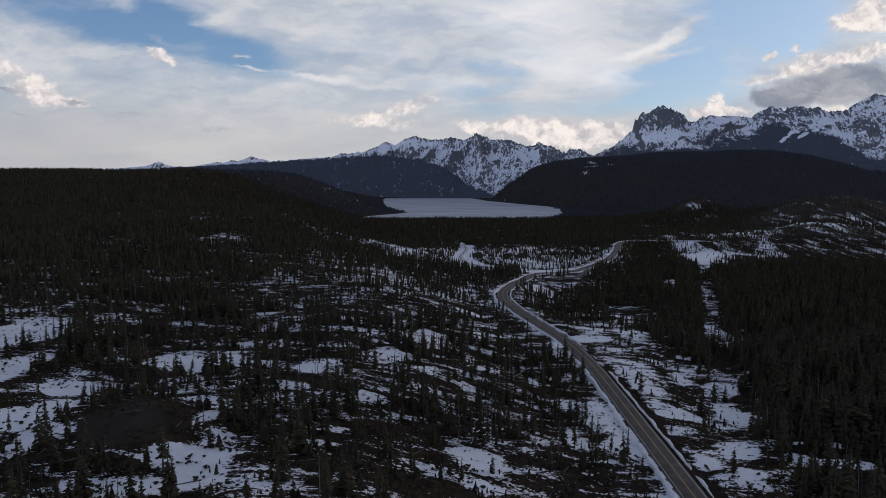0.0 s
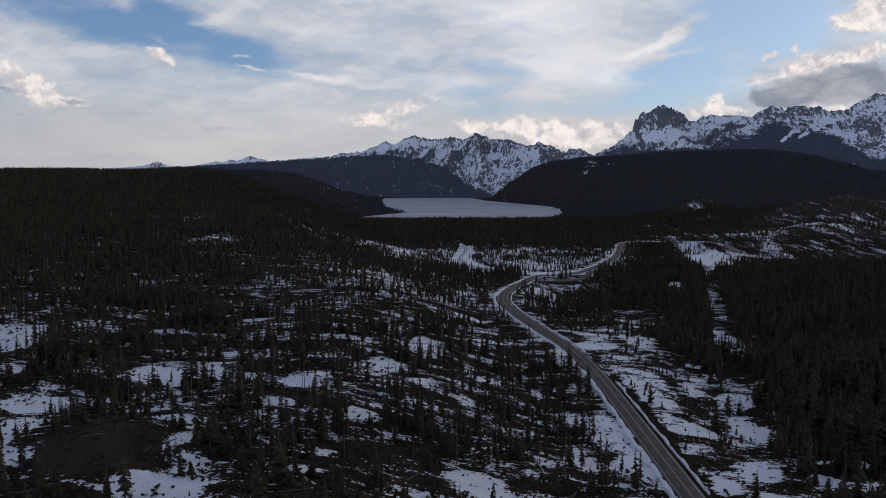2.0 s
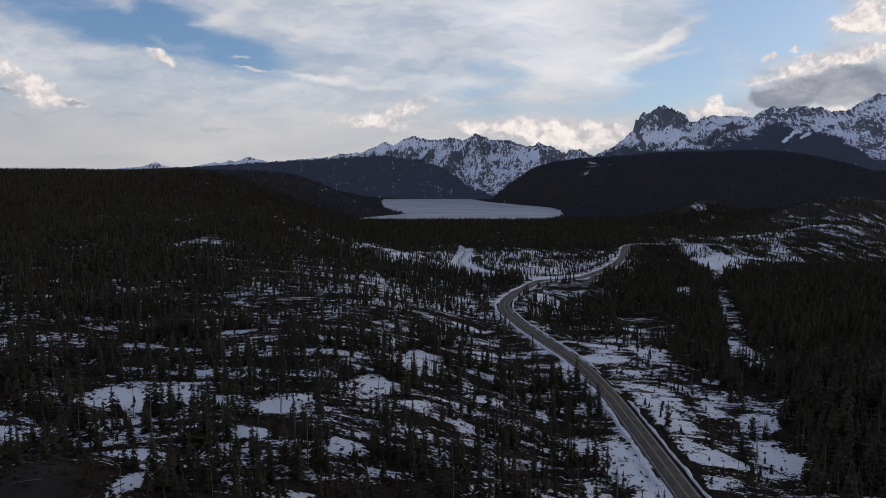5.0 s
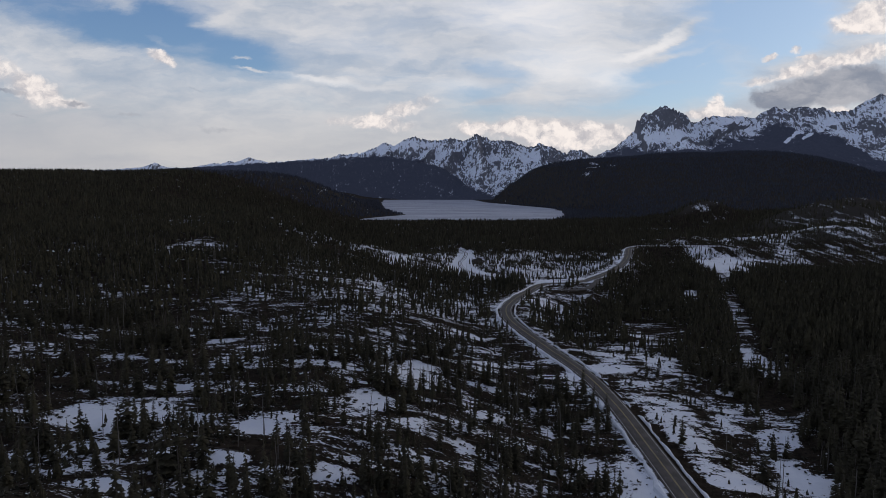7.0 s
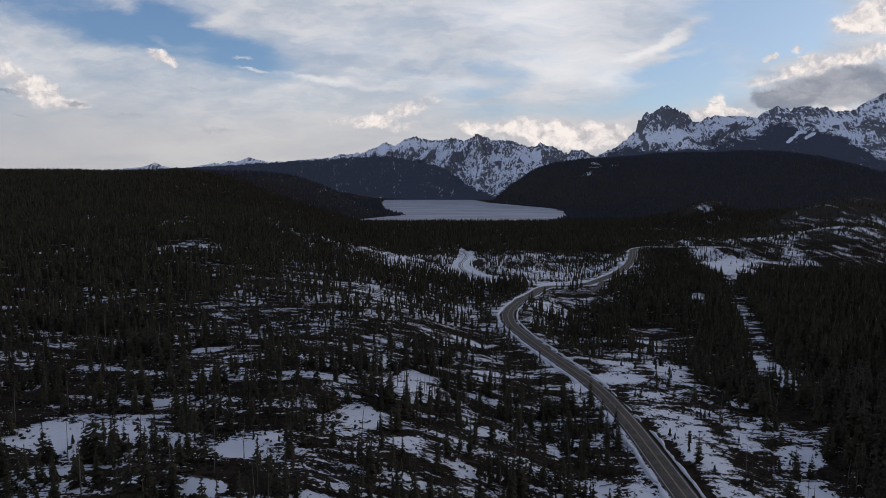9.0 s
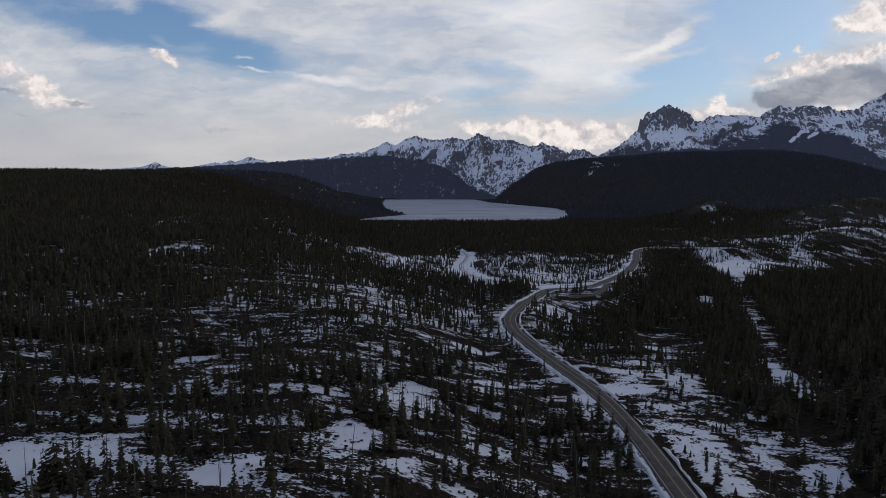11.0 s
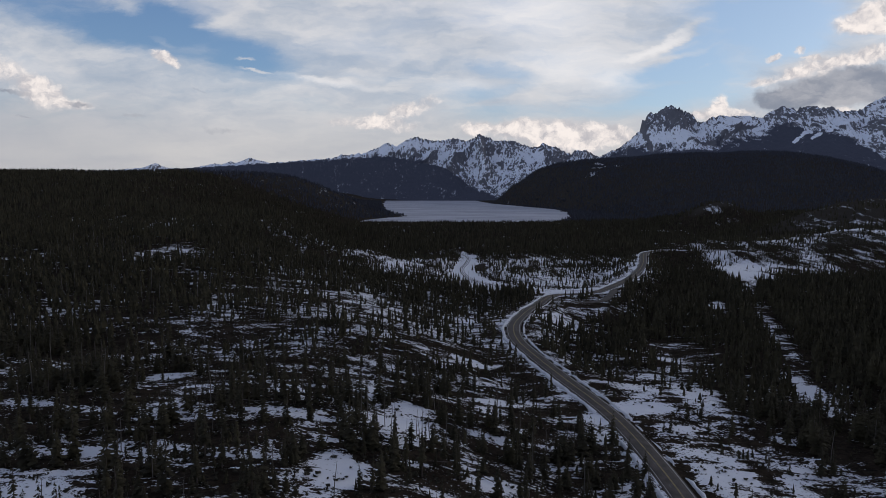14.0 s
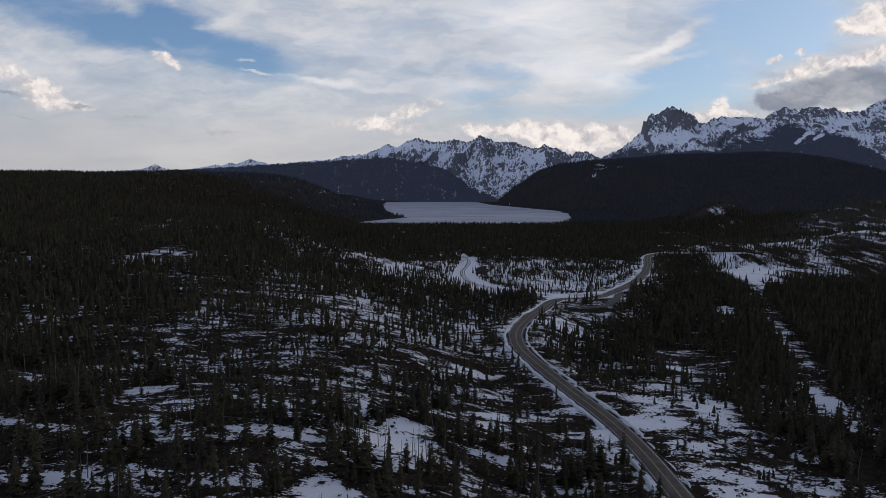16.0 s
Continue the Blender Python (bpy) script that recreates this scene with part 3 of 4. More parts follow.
STRIP_SNOW = [(121.7, 279.3, 7.8, 6.6, 0, 0.42), (114.1, 248.1, 6.2, 16, 0, 0.42), (95.9, 203.3, 7.3, 8.5, 0, 0.42), (89.1, 181.3, 4.9, 8.5, 0, 0.42), (128.8, 216, 10.3, 2.5, 0, 0.9),
              (114.2, 200.2, 5, 4.5, 0, 0.9), (126.1, 196.2, 8.8, 4.9, 0, 0.9), (136.4, 219, 6.4, 2.5, 0, 0.9), (164.9, 385.9, 4.1, 25.6, 0, 0.42), (90.9, 296.8, 11.5, 12.5, 0, 0.42),
              (87.3, 268.7, 6.2, 8.5, 0, 0.42), (80.1, 306, 9.4, 7.6, 0, 0.42), (78.4, 347.3, 12.6, 9.1, 0, 0.42), (86.6, 239.5, 8.8, 8.5, 0, 0.42), (79.2, 193.3, 6.4, 6.6, 0, 0.42)]
VERGE_SNOW = [(83.2, 301.4, 10.9, 9.5, 0, 0.27), (83.9, 285.3, 10.2, 8.5, 0, 0.27), (83.9, 269.3, 6.7, 6, 0, 0.27), (107.1, 288, 5.4, 7.6, 0, 0.27), (115.1, 306.1, 7.7, 4.5, 0, 0.27),
              (164.8, 380.3, 3.7, 16.1, 0, 0.27), (121.9, 441.6, 6.1, 9.5, 0, 0.27), (105.5, 370.8, 8.6, 20.3, 0, 0.27), (84.7, 363.9, 8.2, 16.8, 0, 0.27), (83.5, 246.1, 6.6, 3.5, 0, 0.27),
              (47.5, 247, 5, 5.5, 0, 0.27), (58.5, 245.1, 2.7, 7, 0, 0.27)]
FAR_VERGE_SNOW = [(85.2, 327.7, 9.2, 3.5, 0, 0.34), (103.5, 355, 5.6, 9.5, 0, 0.34), (75.1, 349.8, 8.1, 5.6, 0, 0.34), (81.1, 307.5, 8.7, 5.5, 0, 0.34), (86.8, 301.4, 8.4, 3, 0, 0.34),
                  (125.4, 330.3, 5.7, 5.5, 0, 0.34), (138.3, 336.5, 3.8, 3.5, 0, 0.34), (120.7, 423.8, 5.3, 9.5, 0, 0.2), (95, 400.8, 8.3, 6.5, 0, 0.34), (157, 357.7, 3.7, 7.5, 0, 0.34),
                  (96, 300.4, 4.8, 2.5, 0, 0.34)]
BARE_PATCHES = [(-79, 164, 14, 11, 0, -0.5), (-79, 146.3, 9.8, 2.6, 0, -0.4), (-52.8, 178.3, 6.2, 9.5, 0, -0.4), (-134, 232.8, 6.8, 16.6, 0, -0.4), (108.6, 277.4, 5.8, 5.6, 0, -0.4),
                (101.1, 289.1, 4, 13.5, 0, -0.35), (-36.1, 207.9, 7.2, 2, 0, -0.35), (-62.9, 200.9, 7.4, 2, 0, -0.35), (125.7, 267.6, 4.6, 5.5, 0, -0.35), (-7.1, 336.3, 10.2, 10.9, 0, -0.3),
                (-0.8, 278.1, 6.1, 3.5, 0, -0.3), (-84.3, 279.4, 10.5, 3, 0, -0.3), (-58.8, 299.7, 7.5, 3.5, 0, -0.3), (-31.1, 303.6, 4.2, 2, 0, -0.3)]
THICKETS = [(-136.4, 244.8, 8.5, 30.3, 0, 0.5), (-105.7, 224.7, 5.9, 14.6, 0, 0.5), (-53.8, 176.3, 5.3, 10, 0, 0.5), (-76.7, 144.2, 4.6, 3.6, 0, 0.5), (-32, 197.1, 6.4, 10.7, 0, 0.5),
            (-33.3, 206.8, 5.9, 2.6, 0, 0.5), (21.3, 234.6, 8.1, 7.5, 0, 0.5), (42.9, 267.3, 4.9, 14.5, 0, 0.5), (-56.2, 199.9, 7.4, 3.6, 0, 0.5), (-110.4, 311.5, 12.5, 15.9, 0, 0.4),
            (-81.2, 276.4, 6.4, 6.5, 0, 0.4), (-16, 276.3, 5.4, 4, 0, 0.4)]
SNOW_PATCHES = MOUND_SNOW + SLOPE_SNOW + HUMMOCK_SNOW + FAR_SLOPE_SNOW
ROADSIDE_SNOW = STRIP_SNOW + VERGE_SNOW + FAR_VERGE_SNOW
BARE_WOODS = [(8, 400, 30, 5, -8, -0.28), (138, 318, 11, 20, -15, -0.4), (146, 350, 14, 18, 0, -0.3), (-152, 365, 36, 22, 0, -0.3), (150, 240, 24, 90, -18, -0.25), (44, 805, 6, 34, 0, -0.8)]


def strip_distance(x, y):
    """Across the straight cleared swath through the wood."""
    ax, ay, bx, by = 104.0, 226.0, 318.0, 800.0
    ex, ey = bx - ax, by - ay
    l = math.hypot(ex, ey)
    along = ((x - ax) * ex + (y - ay) * ey) / l
    return np.abs((x - ax) * ey - (y - ay) * ex) / l + 1e3 * ((along < -60) | (along > l + 30)), along


def snow_bias(x, y):
    s = np.full(np.shape(x), 0.325)
    s = s + 0.05 * sm(40, 75, x) * sm(420, 330, y) + 0.10 * sm(320, 380, y) * sm(640, 540, y) * sm(-170, -100, x) * sm(50, 20, x)
    s = s + 0.22 * patches(x, y, ((70, 755, 150, 140, 0, 1), (-300, 850, 200, 90, 0, 0.5), (350, 800, 60, 50, 10, 1), (490, 930, 130, 80, 10, 0.25), (-60, 800, 110, 60, 0, 0.5)))
    s = s - 0.15 * sm(880, 1000, y) * sm(560, 300, x)
    s = s - 0.12 * sm(200, 260, x) * sm(300, 270, x) * sm(780, 820, y) - 0.14 * sm(830, 930, y) * sm(300, 400, x) - 0.12 * sm(1000, 1300, y) * sm(-100, 0, x)
    s = s - 0.16 * sm(-60, -200, x) * sm(380, 520, y)
    s = s + 0.29 * patches(x, y, ((580, 1565, 34, 22, 0, 1), (655, 1590, 50, 14, 0, 1), (850, 1330, 100, 40, 0, 0.8), (450, 1500, 60, 24, 0, 1.5)), 0.6)
    s = s + patches(x, y, ((80, 505, 14, 18, 0, 0.3), (108, 395, 11, 30, -10, 0.1), (207, 588, 6, 22, -20, 0.5), (175, 552, 12, 6, 0, 0.4), (300, 735, 26, 50, -10, 0.35), (340, 652, 40, 10, 0, 0.3), (430, 895, 140, 60, 10, 0.07), (131, 450, 17, 30, -5, 0.12), (192, 548, 5, 28, -20, 0.2), (-76, 309, 14, 8, 0, 0.35), (-92, 377, 18, 12, 0, 0.16), (-110, 420, 70, 90, 0, -0.07), (-60, 730, 50, 60, 0, 0.05), (-230, 800, 120, 70, 0, 0.05), (500, 1000, 150, 75, 0, 0.2), (640, 1080, 110, 60, 0, 0.14)))
    s = s - 0.3 * sm(1750, 2000, y) * sm(300, 420, x)
    s = s + patches(x, y, OPENINGS) + 0.8 * patches(x, y, HILL_GLADES, 0.6)
    s = s - 0.18 * patches(x, y, ((168, 480, 68, 100, 0, 1), (228, 590, 68, 90, 20, 1), (250, 700, 60, 110, -15, 1)))
    s = s - 0.22 * patches(x, y, ((136, 342, 20, 32, -15, 1),))
    d, along = strip_distance(x, y)
    s = s + 0.24 * sm(7, 3, d) * sm(240, 300, y)
    s = s - 0.25 * sm(8, 20, ((x - 104) * 574 - (y - 226) * 214) / 612.6 - 2 * sm(330, 260, y)) * sm(790, 700, y)
    s = s + patches(x, y, SNOW_PATCHES) + patches(x, y, ROADSIDE_SNOW) + patches(x, y, BARE_PATCHES + BARE_WOODS)
    d, _ = line_near(x, y, SPUR_LINE)
    s = s + 0.42 * sm(16, 9, d)
    d, _ = line_near(x, y, ROAD_LINE)
    d = d + 5.0 * (fbm(x / 7, y / 7, 3) - 0.5)
    side = x - np.interp(y, [q[1] for q in ROAD], [q[0] for q in ROAD])
    s = s - 0.5 * sm(10.0, 8.0, d) * sm(0, 4, side) * sm(345, 285, y) + 0.2 * sm(10, 8, d) * sm(0, -4, side)
    return s


def bald(x, y):
    """Open slopes of dry grass; past y 1800 all ground takes the same paler tone."""
    return np.clip(sm(1800, 2150, y) + patches(x, y, ((540, 960, 130, 70, 0, 1), (690, 1190, 190, 110, 0, 1), (850, 1320, 170, 90, 0, 1), (620, 1600, 90, 50, 0, 1), (-85, 163, 14, 12, 0, 0.7), (44, 805, 6, 34, 0, 1))), 0, 1)


def build_ground():
    ys = list(np.linspace(-900, 60, 40)) + [62.0]
    while ys[-1] < 4985:
        ys.append(ys[-1] + max(1.7, 0.0085 * ys[-1]))
    ys = np.array(ys)
    wide = np.interp(ys, [-900, 0, 5000], [1000, 300, 4600])
    t = np.linspace(-1, 1, 420)
    x, y = wide[:, None] * t[None, :], np.repeat(ys[:, None], len(t), 1)
    z = ground_z(x, y)
    me = mesh_from("ground", np.stack([x, y, z], -1).reshape(-1, 3), grid_faces(len(ys), len(t)), M_GROUND, {"snow": snow_bias(x, y).ravel(), "grass": bald(x, y).ravel()})
    return tagged(new("ground", me), "dark pine-litter ground with melting snow patches", "ground", kind="structure")


build_ground()


def build_lake():
    ys = np.linspace(1850, 4330, 60)
    left, right = lake_sides(ys)
    t = np.linspace(0, 1, 30)
    x = (left - 60)[:, None] + t[None, :] * (right - left + 120)[:, None]
    y = np.repeat(ys[:, None], len(t), 1)
    me = mesh_from("lake", np.stack([x, y, np.full(x.shape, LAKE_Z)], -1).reshape(-1, 3), grid_faces(*x.shape), M_ICE)
    return tagged(new("lake", me), "frozen lake under a sheet of grey snow", "lake", kind="structure")


build_lake()


def ribbon(line, offsets, lift):
    """Strips along a centre line: offsets across (to its right), lift above the line."""
    p = np.asarray(line)
    e = np.gradient(p[:, :2], axis=0)
    e /= np.linalg.norm(e, axis=1)[:, None]
    side = np.stack([e[:, 1], -e[:, 0]], 1)
    cols = []
    for k, off in enumerate(offsets):
        o, l = np.broadcast_to(off, len(p)), np.broadcast_to(lift[k], len(p))
        cols.append(np.column_stack([p[:, :2] + side * o[:, None], p[:, 2] + l]))
    return np.stack(cols, 1).reshape(-1, 3), grid_faces(len(p), len(offsets))[:, ::-1]


def part(name, me, parent=None, label=""):
    ob = new(name, me)
    if parent is not None:
        ob.parent = parent
    return tagged(ob, label)


def build_road(line, half, name, label, lines=True, mat=None):
    v, f = ribbon(line, (-half - 0.4, -half, -half * 0.5, 0, half * 0.5, half, half + 0.4), (-0.35, 0.22, 0.27, 0.30, 0.27, 0.22, -0.35))
    road = tagged(part(name, mesh_from(name, v, f, mat or M_ROAD)), label, "road", kind="structure")
    if lines:
        for off, w, m, nm in ((-half + 0.5, 0.11, M_WHITE, "edge_line"), (half - 0.6, 0.14, M_WHITE, "edge_line"), (-0.14, 0.08, M_YELLOW, "centre_line"), (0.14, 0.08, M_YELLOW, "centre_line")):
            h = 0.30 - 0.08 * abs(off) / half + 0.012
            v, f = ribbon(line, (off - w, off + w), (h, h))
            part(nm, mesh_from(nm, v, f, m), road)
    return road


build_road(ROAD_LINE, 3.65, "road", "two-lane asphalt road with faded painted lines")
TRACK = build_road(SPUR_LINE, 2.6, "track", "snow-packed side track leaving the road", lines=False, mat=M_SNOW)
for _off, _w in ((-2.5, 0.5), (-0.7, 0.28), (1.2, 0.28)):
    _v, _f = ribbon(SPUR_LINE, (_off - _w, _off + _w), (0.30, 0.30))
    part("wheel_rut", mesh_from("wheel_rut", _v, _f, M_GRAVEL), TRACK)


def build_bank(line, side, start, seed, girth):
    """A ploughed bank of snow along one side of a road: lumps, slumps and gaps."""
    p = line[(line[:, 1] > 40) & (line[:, 1] < 900)]
    along = np.concatenate([[0], np.cumsum(np.linalg.norm(np.diff(p, axis=0), axis=1))])
    s = np.arange(0, along[-1], 0.7)
    p = np.column_stack([np.interp(s, along, p[:, c]) for c in range(3)])
    n = len(s)
    row = lambda f, k: vnoise(s * f + 31 * seed, np.full(n, k + seed * 1.7))
    scallop = 1.3 * np.abs(np.sin(s * 0.33 + 6 * row(0.05, 1))) * row(0.12, 2) + 1.0 * row(0.16, 3) + 0.6 * (row(0.7, 4) - 0.3)
    inner = start + 0.8 * row(0.1, 5) + 0.35 * row(0.6, 6)
    gap = sm(0.34, 0.46, row(0.035, 7) + 0.35 * (row(0.2, 8) - 0.5) + 0.16)
    girth = girth * (1 - 0.5 * sm(430, 520, p[:, 1]))
    width = (0.7 + 1.5 * scallop) * girth * (0.35 + 0.65 * gap)
    top = -0.3 + 0.55 * gap + (0.35 + 0.45 * scallop) * gap * girth
    outs, lifts = [], []
    for k, (w, h) in enumerate(((0.0, None), (0.15, 0.6), (0.38, 1.0), (0.62, 0.92), (0.85, 0.6), (1.0, None))):
        outs.append(side * (inner + width * w + (0.16 * (row(1.1, 10 + k) - 0.5))))
        lifts.append(np.full(n, -0.5) if h is None else top * h + 0.30 * (row(0.9, 20 + k) - 0.5) * gap)
    v, f = ribbon(p, outs, lifts)
    if side < 0:
        f = f[:, ::-1]
    return tagged(part("snow_bank", mesh_from("snow_bank", v, f, M_SNOW, smooth=False)), "ploughed dirty snow bank along the road's edge", "snow bank", group="snow banks along the road")


build_bank(ROAD_LINE, -1, 4.15, 1, 0.7)
build_bank(ROAD_LINE, 1, 4.35, 2, 0.42)


def massif(name, label, crest, treeline, depth, reach, foot, size, seed, buttresses=(), snowfields=(), cliffs=(), rocky=0.4, scars=(), relief=1.0, cap=0.92):
    """A mountain front. crest and treeline: (x, z), the crest's y as depth(x). buttresses: ridges down the front (x at the crest, x and share of the
    height where they end, rise). snowfields and cliffs: ovals (x, z, half width, half height, weight) of smooth snow and of bare rock."""
    cx, cz = np.array(crest, float).T
    tx, tz = np.array(treeline, float).T
    cols, rows = size
    x = np.linspace(cx[0], cx[-1], cols)
    r = np.concatenate([np.linspace(0, 1, rows), [1.02, 1.06]])
    X, R = np.repeat(x[None, :], len(r), 0), np.repeat(r[:, None], cols, 1)
    span = np.interp(X, cx, cz) - foot
    D = R * reach * 1.5 + seed * 91.0
    front = np.clip(1 - R, 0, 1)
    away = sm(0.0, 0.10, front)
    prof = np.where(R <= 1, 0.55 * R + 0.45 * R ** 2.2, 1 - (R - 1) * 2.5)
    base = foot + span * prof

    def ovals(blobs, soft):
        out = np.zeros(X.shape)
        jx, jz = 26 * (fbm(X / 38 + seed, base / 30, 4) - 0.5), 22 * (fbm(X / 34 + 8, base / 34 + seed, 4) - 0.5)
        for ox, oz, rx, rz, weight in blobs:
            out = np.maximum(out, weight * sm(1.0 + soft, 1.0 - soft, np.hypot((X + jx - ox) / rx, (base + jz - oz) / rz)))
        return out

    fields, rocks = ovals(snowfields, 0.45), ovals(cliffs, 0.5)
    # ridges and gullies at three scales, bent as they run downhill
    wx, wd = 70 * (fbm(X / 120 + seed, D / 150, 3) - 0.5), 70 * (fbm(X / 110 + 7, D / 140 + seed, 3) - 0.5)
    big = ridged((X + wx) / 150 + seed, (D + wd) / 270, 2) - 0.55
    slant = X + 1.2 * wx + 0.5 * wd
    mid = ridged(slant / 52 + 3, (D + wd) / 120 + seed, 3) - 0.55
    fine = ridged((X + 0.9 * wx) / 17, (D + 0.5 * wd) / 75 + seed, 3) - 0.55
    hair = ridged((X + 1.3 * wx + 0.25 * wd) / 7.0 + 5, D / 42 + seed, 2) - 0.5
    butt = np.zeros(X.shape)
    for x0, x1, low, rise in buttresses:
        line = x0 + (x1 - x0) * np.clip(front / max(1e-3, 1 - low), 0, 1.2) + 26 * (fbm(front * 7 + x0, front * 0, 3) - 0.5) * away
        wide = 16 + 150 * front
        butt = np.maximum(butt, rise * np.clip(1 - np.abs(X - line) / wide, 0, 1) * sm(-0.15, 0.10, R - low) * sm(0.0, 0.22, front))
    line = np.interp(X, tx, tz) + (fbm(X / 60, D / 60, 3) - 0.5) * 46
    calm = (1 - 0.8 * sm(-30, 40, line - base)) * (1 - 0.55 * np.clip(fields, 0, 1))
    lift = (66 * big + 30 * mid + 10 * fine + 3 * hair) * calm * relief
    Z = base + away * sm(0, 0.25, R) * (lift + 0.17 * span * butt) + (1 - away) * 5 * fine
    teeth = 0.55 * (ridged(X / 26 + seed, X * 0 + seed, 3) - 0.5) + 0.45 * (vnoise(X / 8.0, X * 0 + 3) - 0.5)
    Z += teeth * sm(0.93, 1.0, R) * (20 + 34 * rocks) * relief
    Z += rocks * (ridged(X / 34, D / 26, 3) - 0.5) * 30 * sm(0.02, 0.1, front)
    Y = depth(X) - reach * (1 - R) - (0.5 * lift + 0.22 * span * butt) * away
    # snow lies where the face is gentle or hollow, rock shows on ribs and steeps
    dx = np.gradient(Z, axis=1) / (x[1] - x[0])
    dr = np.gradient(Z, axis=0) / np.maximum(np.gradient(Y, axis=0), 1.0)
    steep = np.hypot(dx, 0.7 * np.clip(dr, -3, 3))
    steep = (steep - np.median(steep)) / (steep.std() + 1e-6)
    snow = -0.24 * steep - 0.8 * mid - 1.6 * fine - 1.7 * hair - 0.25 * butt + 0.22 * np.sign(dx) * np.clip(np.abs(dx), 0, 1) + 0.6 * (fbm(X / 60 + 4, D / 70, 4) - 0.5) - 0.35 * sm(0.93, 1.0, R)
    wood = np.minimum(0.5 + (line - base) / 80.0, cap) + 0.55 * (fbm(X / 36 + 2, D / 30, 4) - 0.5) + 0.25 * mid
    clear = snow[wood < 0.3] if (wood < 0.3).sum() > 500 else snow
    snow = 0.5 + 0.40 * (snow - np.quantile(clear, rocky)) / clear.std() + 0.46 * fields - 0.42 * rocks
    wood = wood - 0.35 * fields
    for x0, z0, x1, z1, w in scars:
        t = np.clip(((X - x0) * (x1 - x0) + (base - z0) * (z1 - z0)) / ((x1 - x0) ** 2 + (z1 - z0) ** 2), 0, 1)
        d = np.hypot(X - x0 - t * (x1 - x0), base - z0 - t * (z1 - z0)) + 11 * (fbm(X / 16, base / 12, 3) - 0.42)
        wood, snow = wood - 1.6 * sm(w * 1.4, w * 0.5, d), snow + 1.2 * sm(w * 1.4, w * 0.5, d)
    snow, wood, v = np.clip(snow, -0.6, 1.5), np.clip(wood, -0.6, 1.5), np.stack([X, Y, Z], -1)
    thing, cut = new(name), len(r) // 2
    for piece, a, b in (("lower_slope", 0, cut + 1), ("upper_crag", cut, len(r))):
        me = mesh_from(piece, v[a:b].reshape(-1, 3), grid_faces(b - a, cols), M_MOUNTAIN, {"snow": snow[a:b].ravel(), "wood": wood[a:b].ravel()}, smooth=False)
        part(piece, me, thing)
    return tagged(thing, label, "mountain", group="mountains beyond the lake")


massif("mountain_range", "far row of white sunlit snow peaks", [
    (-2500, 190), (-2233, 209), (-2168, 226), (-2125, 247), (-2076, 222), (-2021, 209), (-1874, 201), (-1746, 230), (-1682, 242), (-1640, 234), (-1568, 259), (-1534, 246),
    (-1436, 284), (-1386, 271), (-1281, 246), (-1196, 250), (-1112, 259), (-942, 275), (-816, 262), (-600, 240)],
    [(-2500, 80), (-1300, 120), (-600, 150)], lambda x: 4940 + 0 * x, 520, 40, (440, 50), 3.0, rocky=0.14, relief=0.5)
massif("mountain_range", "jagged granite mountains streaked with snow, wooded at their foot", [
    (-2000, 190), (-1300, 238), (-925, 264), (-809, 276), (-759, 300), (-593, 312), (-477, 353), (-414, 386), (-344, 365), (-270, 410), (-199, 431), (-137, 406), (-34, 402), (69, 418), (152, 398), (214, 418),
    (247, 451), (284, 422), (309, 426), (359, 402), (441, 406), (503, 397), (557, 373), (628, 352), (698, 381), (752, 364), (793, 360), (856, 319), (898, 311), (951, 336), (1022, 331),
    (1072, 298), (1189, 261), (1400, 230)],
    [(-2000, 260), (-911, 258), (-577, 259), (-332, 274), (-162, 232), (-32, 191), (64, 122), (176, 69), (319, 22), (791, 4)], lambda x: 4850 + 0 * x, 640, -30, (900, 200), 7.0,
    buttresses=((224, 27, 0.62, 0.5), (239, 275, 0.39, 0.5), (68, -162, 0.71, 0.45), (-217, -374, 0.86, 0.3), (456, 555, 0.66, 0.35), (722, 797, 0.73, 0.3)),
    snowfields=((-61, 298, 97, 37, 1), (-194, 368, 184, 43, 0.8), (-378, 349, 123, 30, 0.7), (-585, 315, 124, 20, 0.6), (167, 294, 89, 58, 0.6), (580, 278, 97, 50, 1), (368, 256, 80, 34, 0.8), (228, 191, 63, 47, 0.4), (449, 144, 155, 32, 0.3)),
    cliffs=((56, 391, 37, 25, 0.7), (281, 347, 53, 75, 0.7), (223, 415, 37, 26, 0.6), (492, 349, 65, 49, 0.6), (665, 337, 74, 39, 0.8), (811, 275, 105, 42, 0.5), (420, 224, 87, 49, 0.45), (970, 310, 82, 24, 0.5), (-156, 414, 29, 20, 0.5)), rocky=0.45)
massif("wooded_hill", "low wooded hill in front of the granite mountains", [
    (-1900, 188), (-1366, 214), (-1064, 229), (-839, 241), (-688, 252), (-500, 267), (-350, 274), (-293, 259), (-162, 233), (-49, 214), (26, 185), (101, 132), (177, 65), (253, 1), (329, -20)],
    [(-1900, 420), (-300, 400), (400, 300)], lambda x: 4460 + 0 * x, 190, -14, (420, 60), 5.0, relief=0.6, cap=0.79)
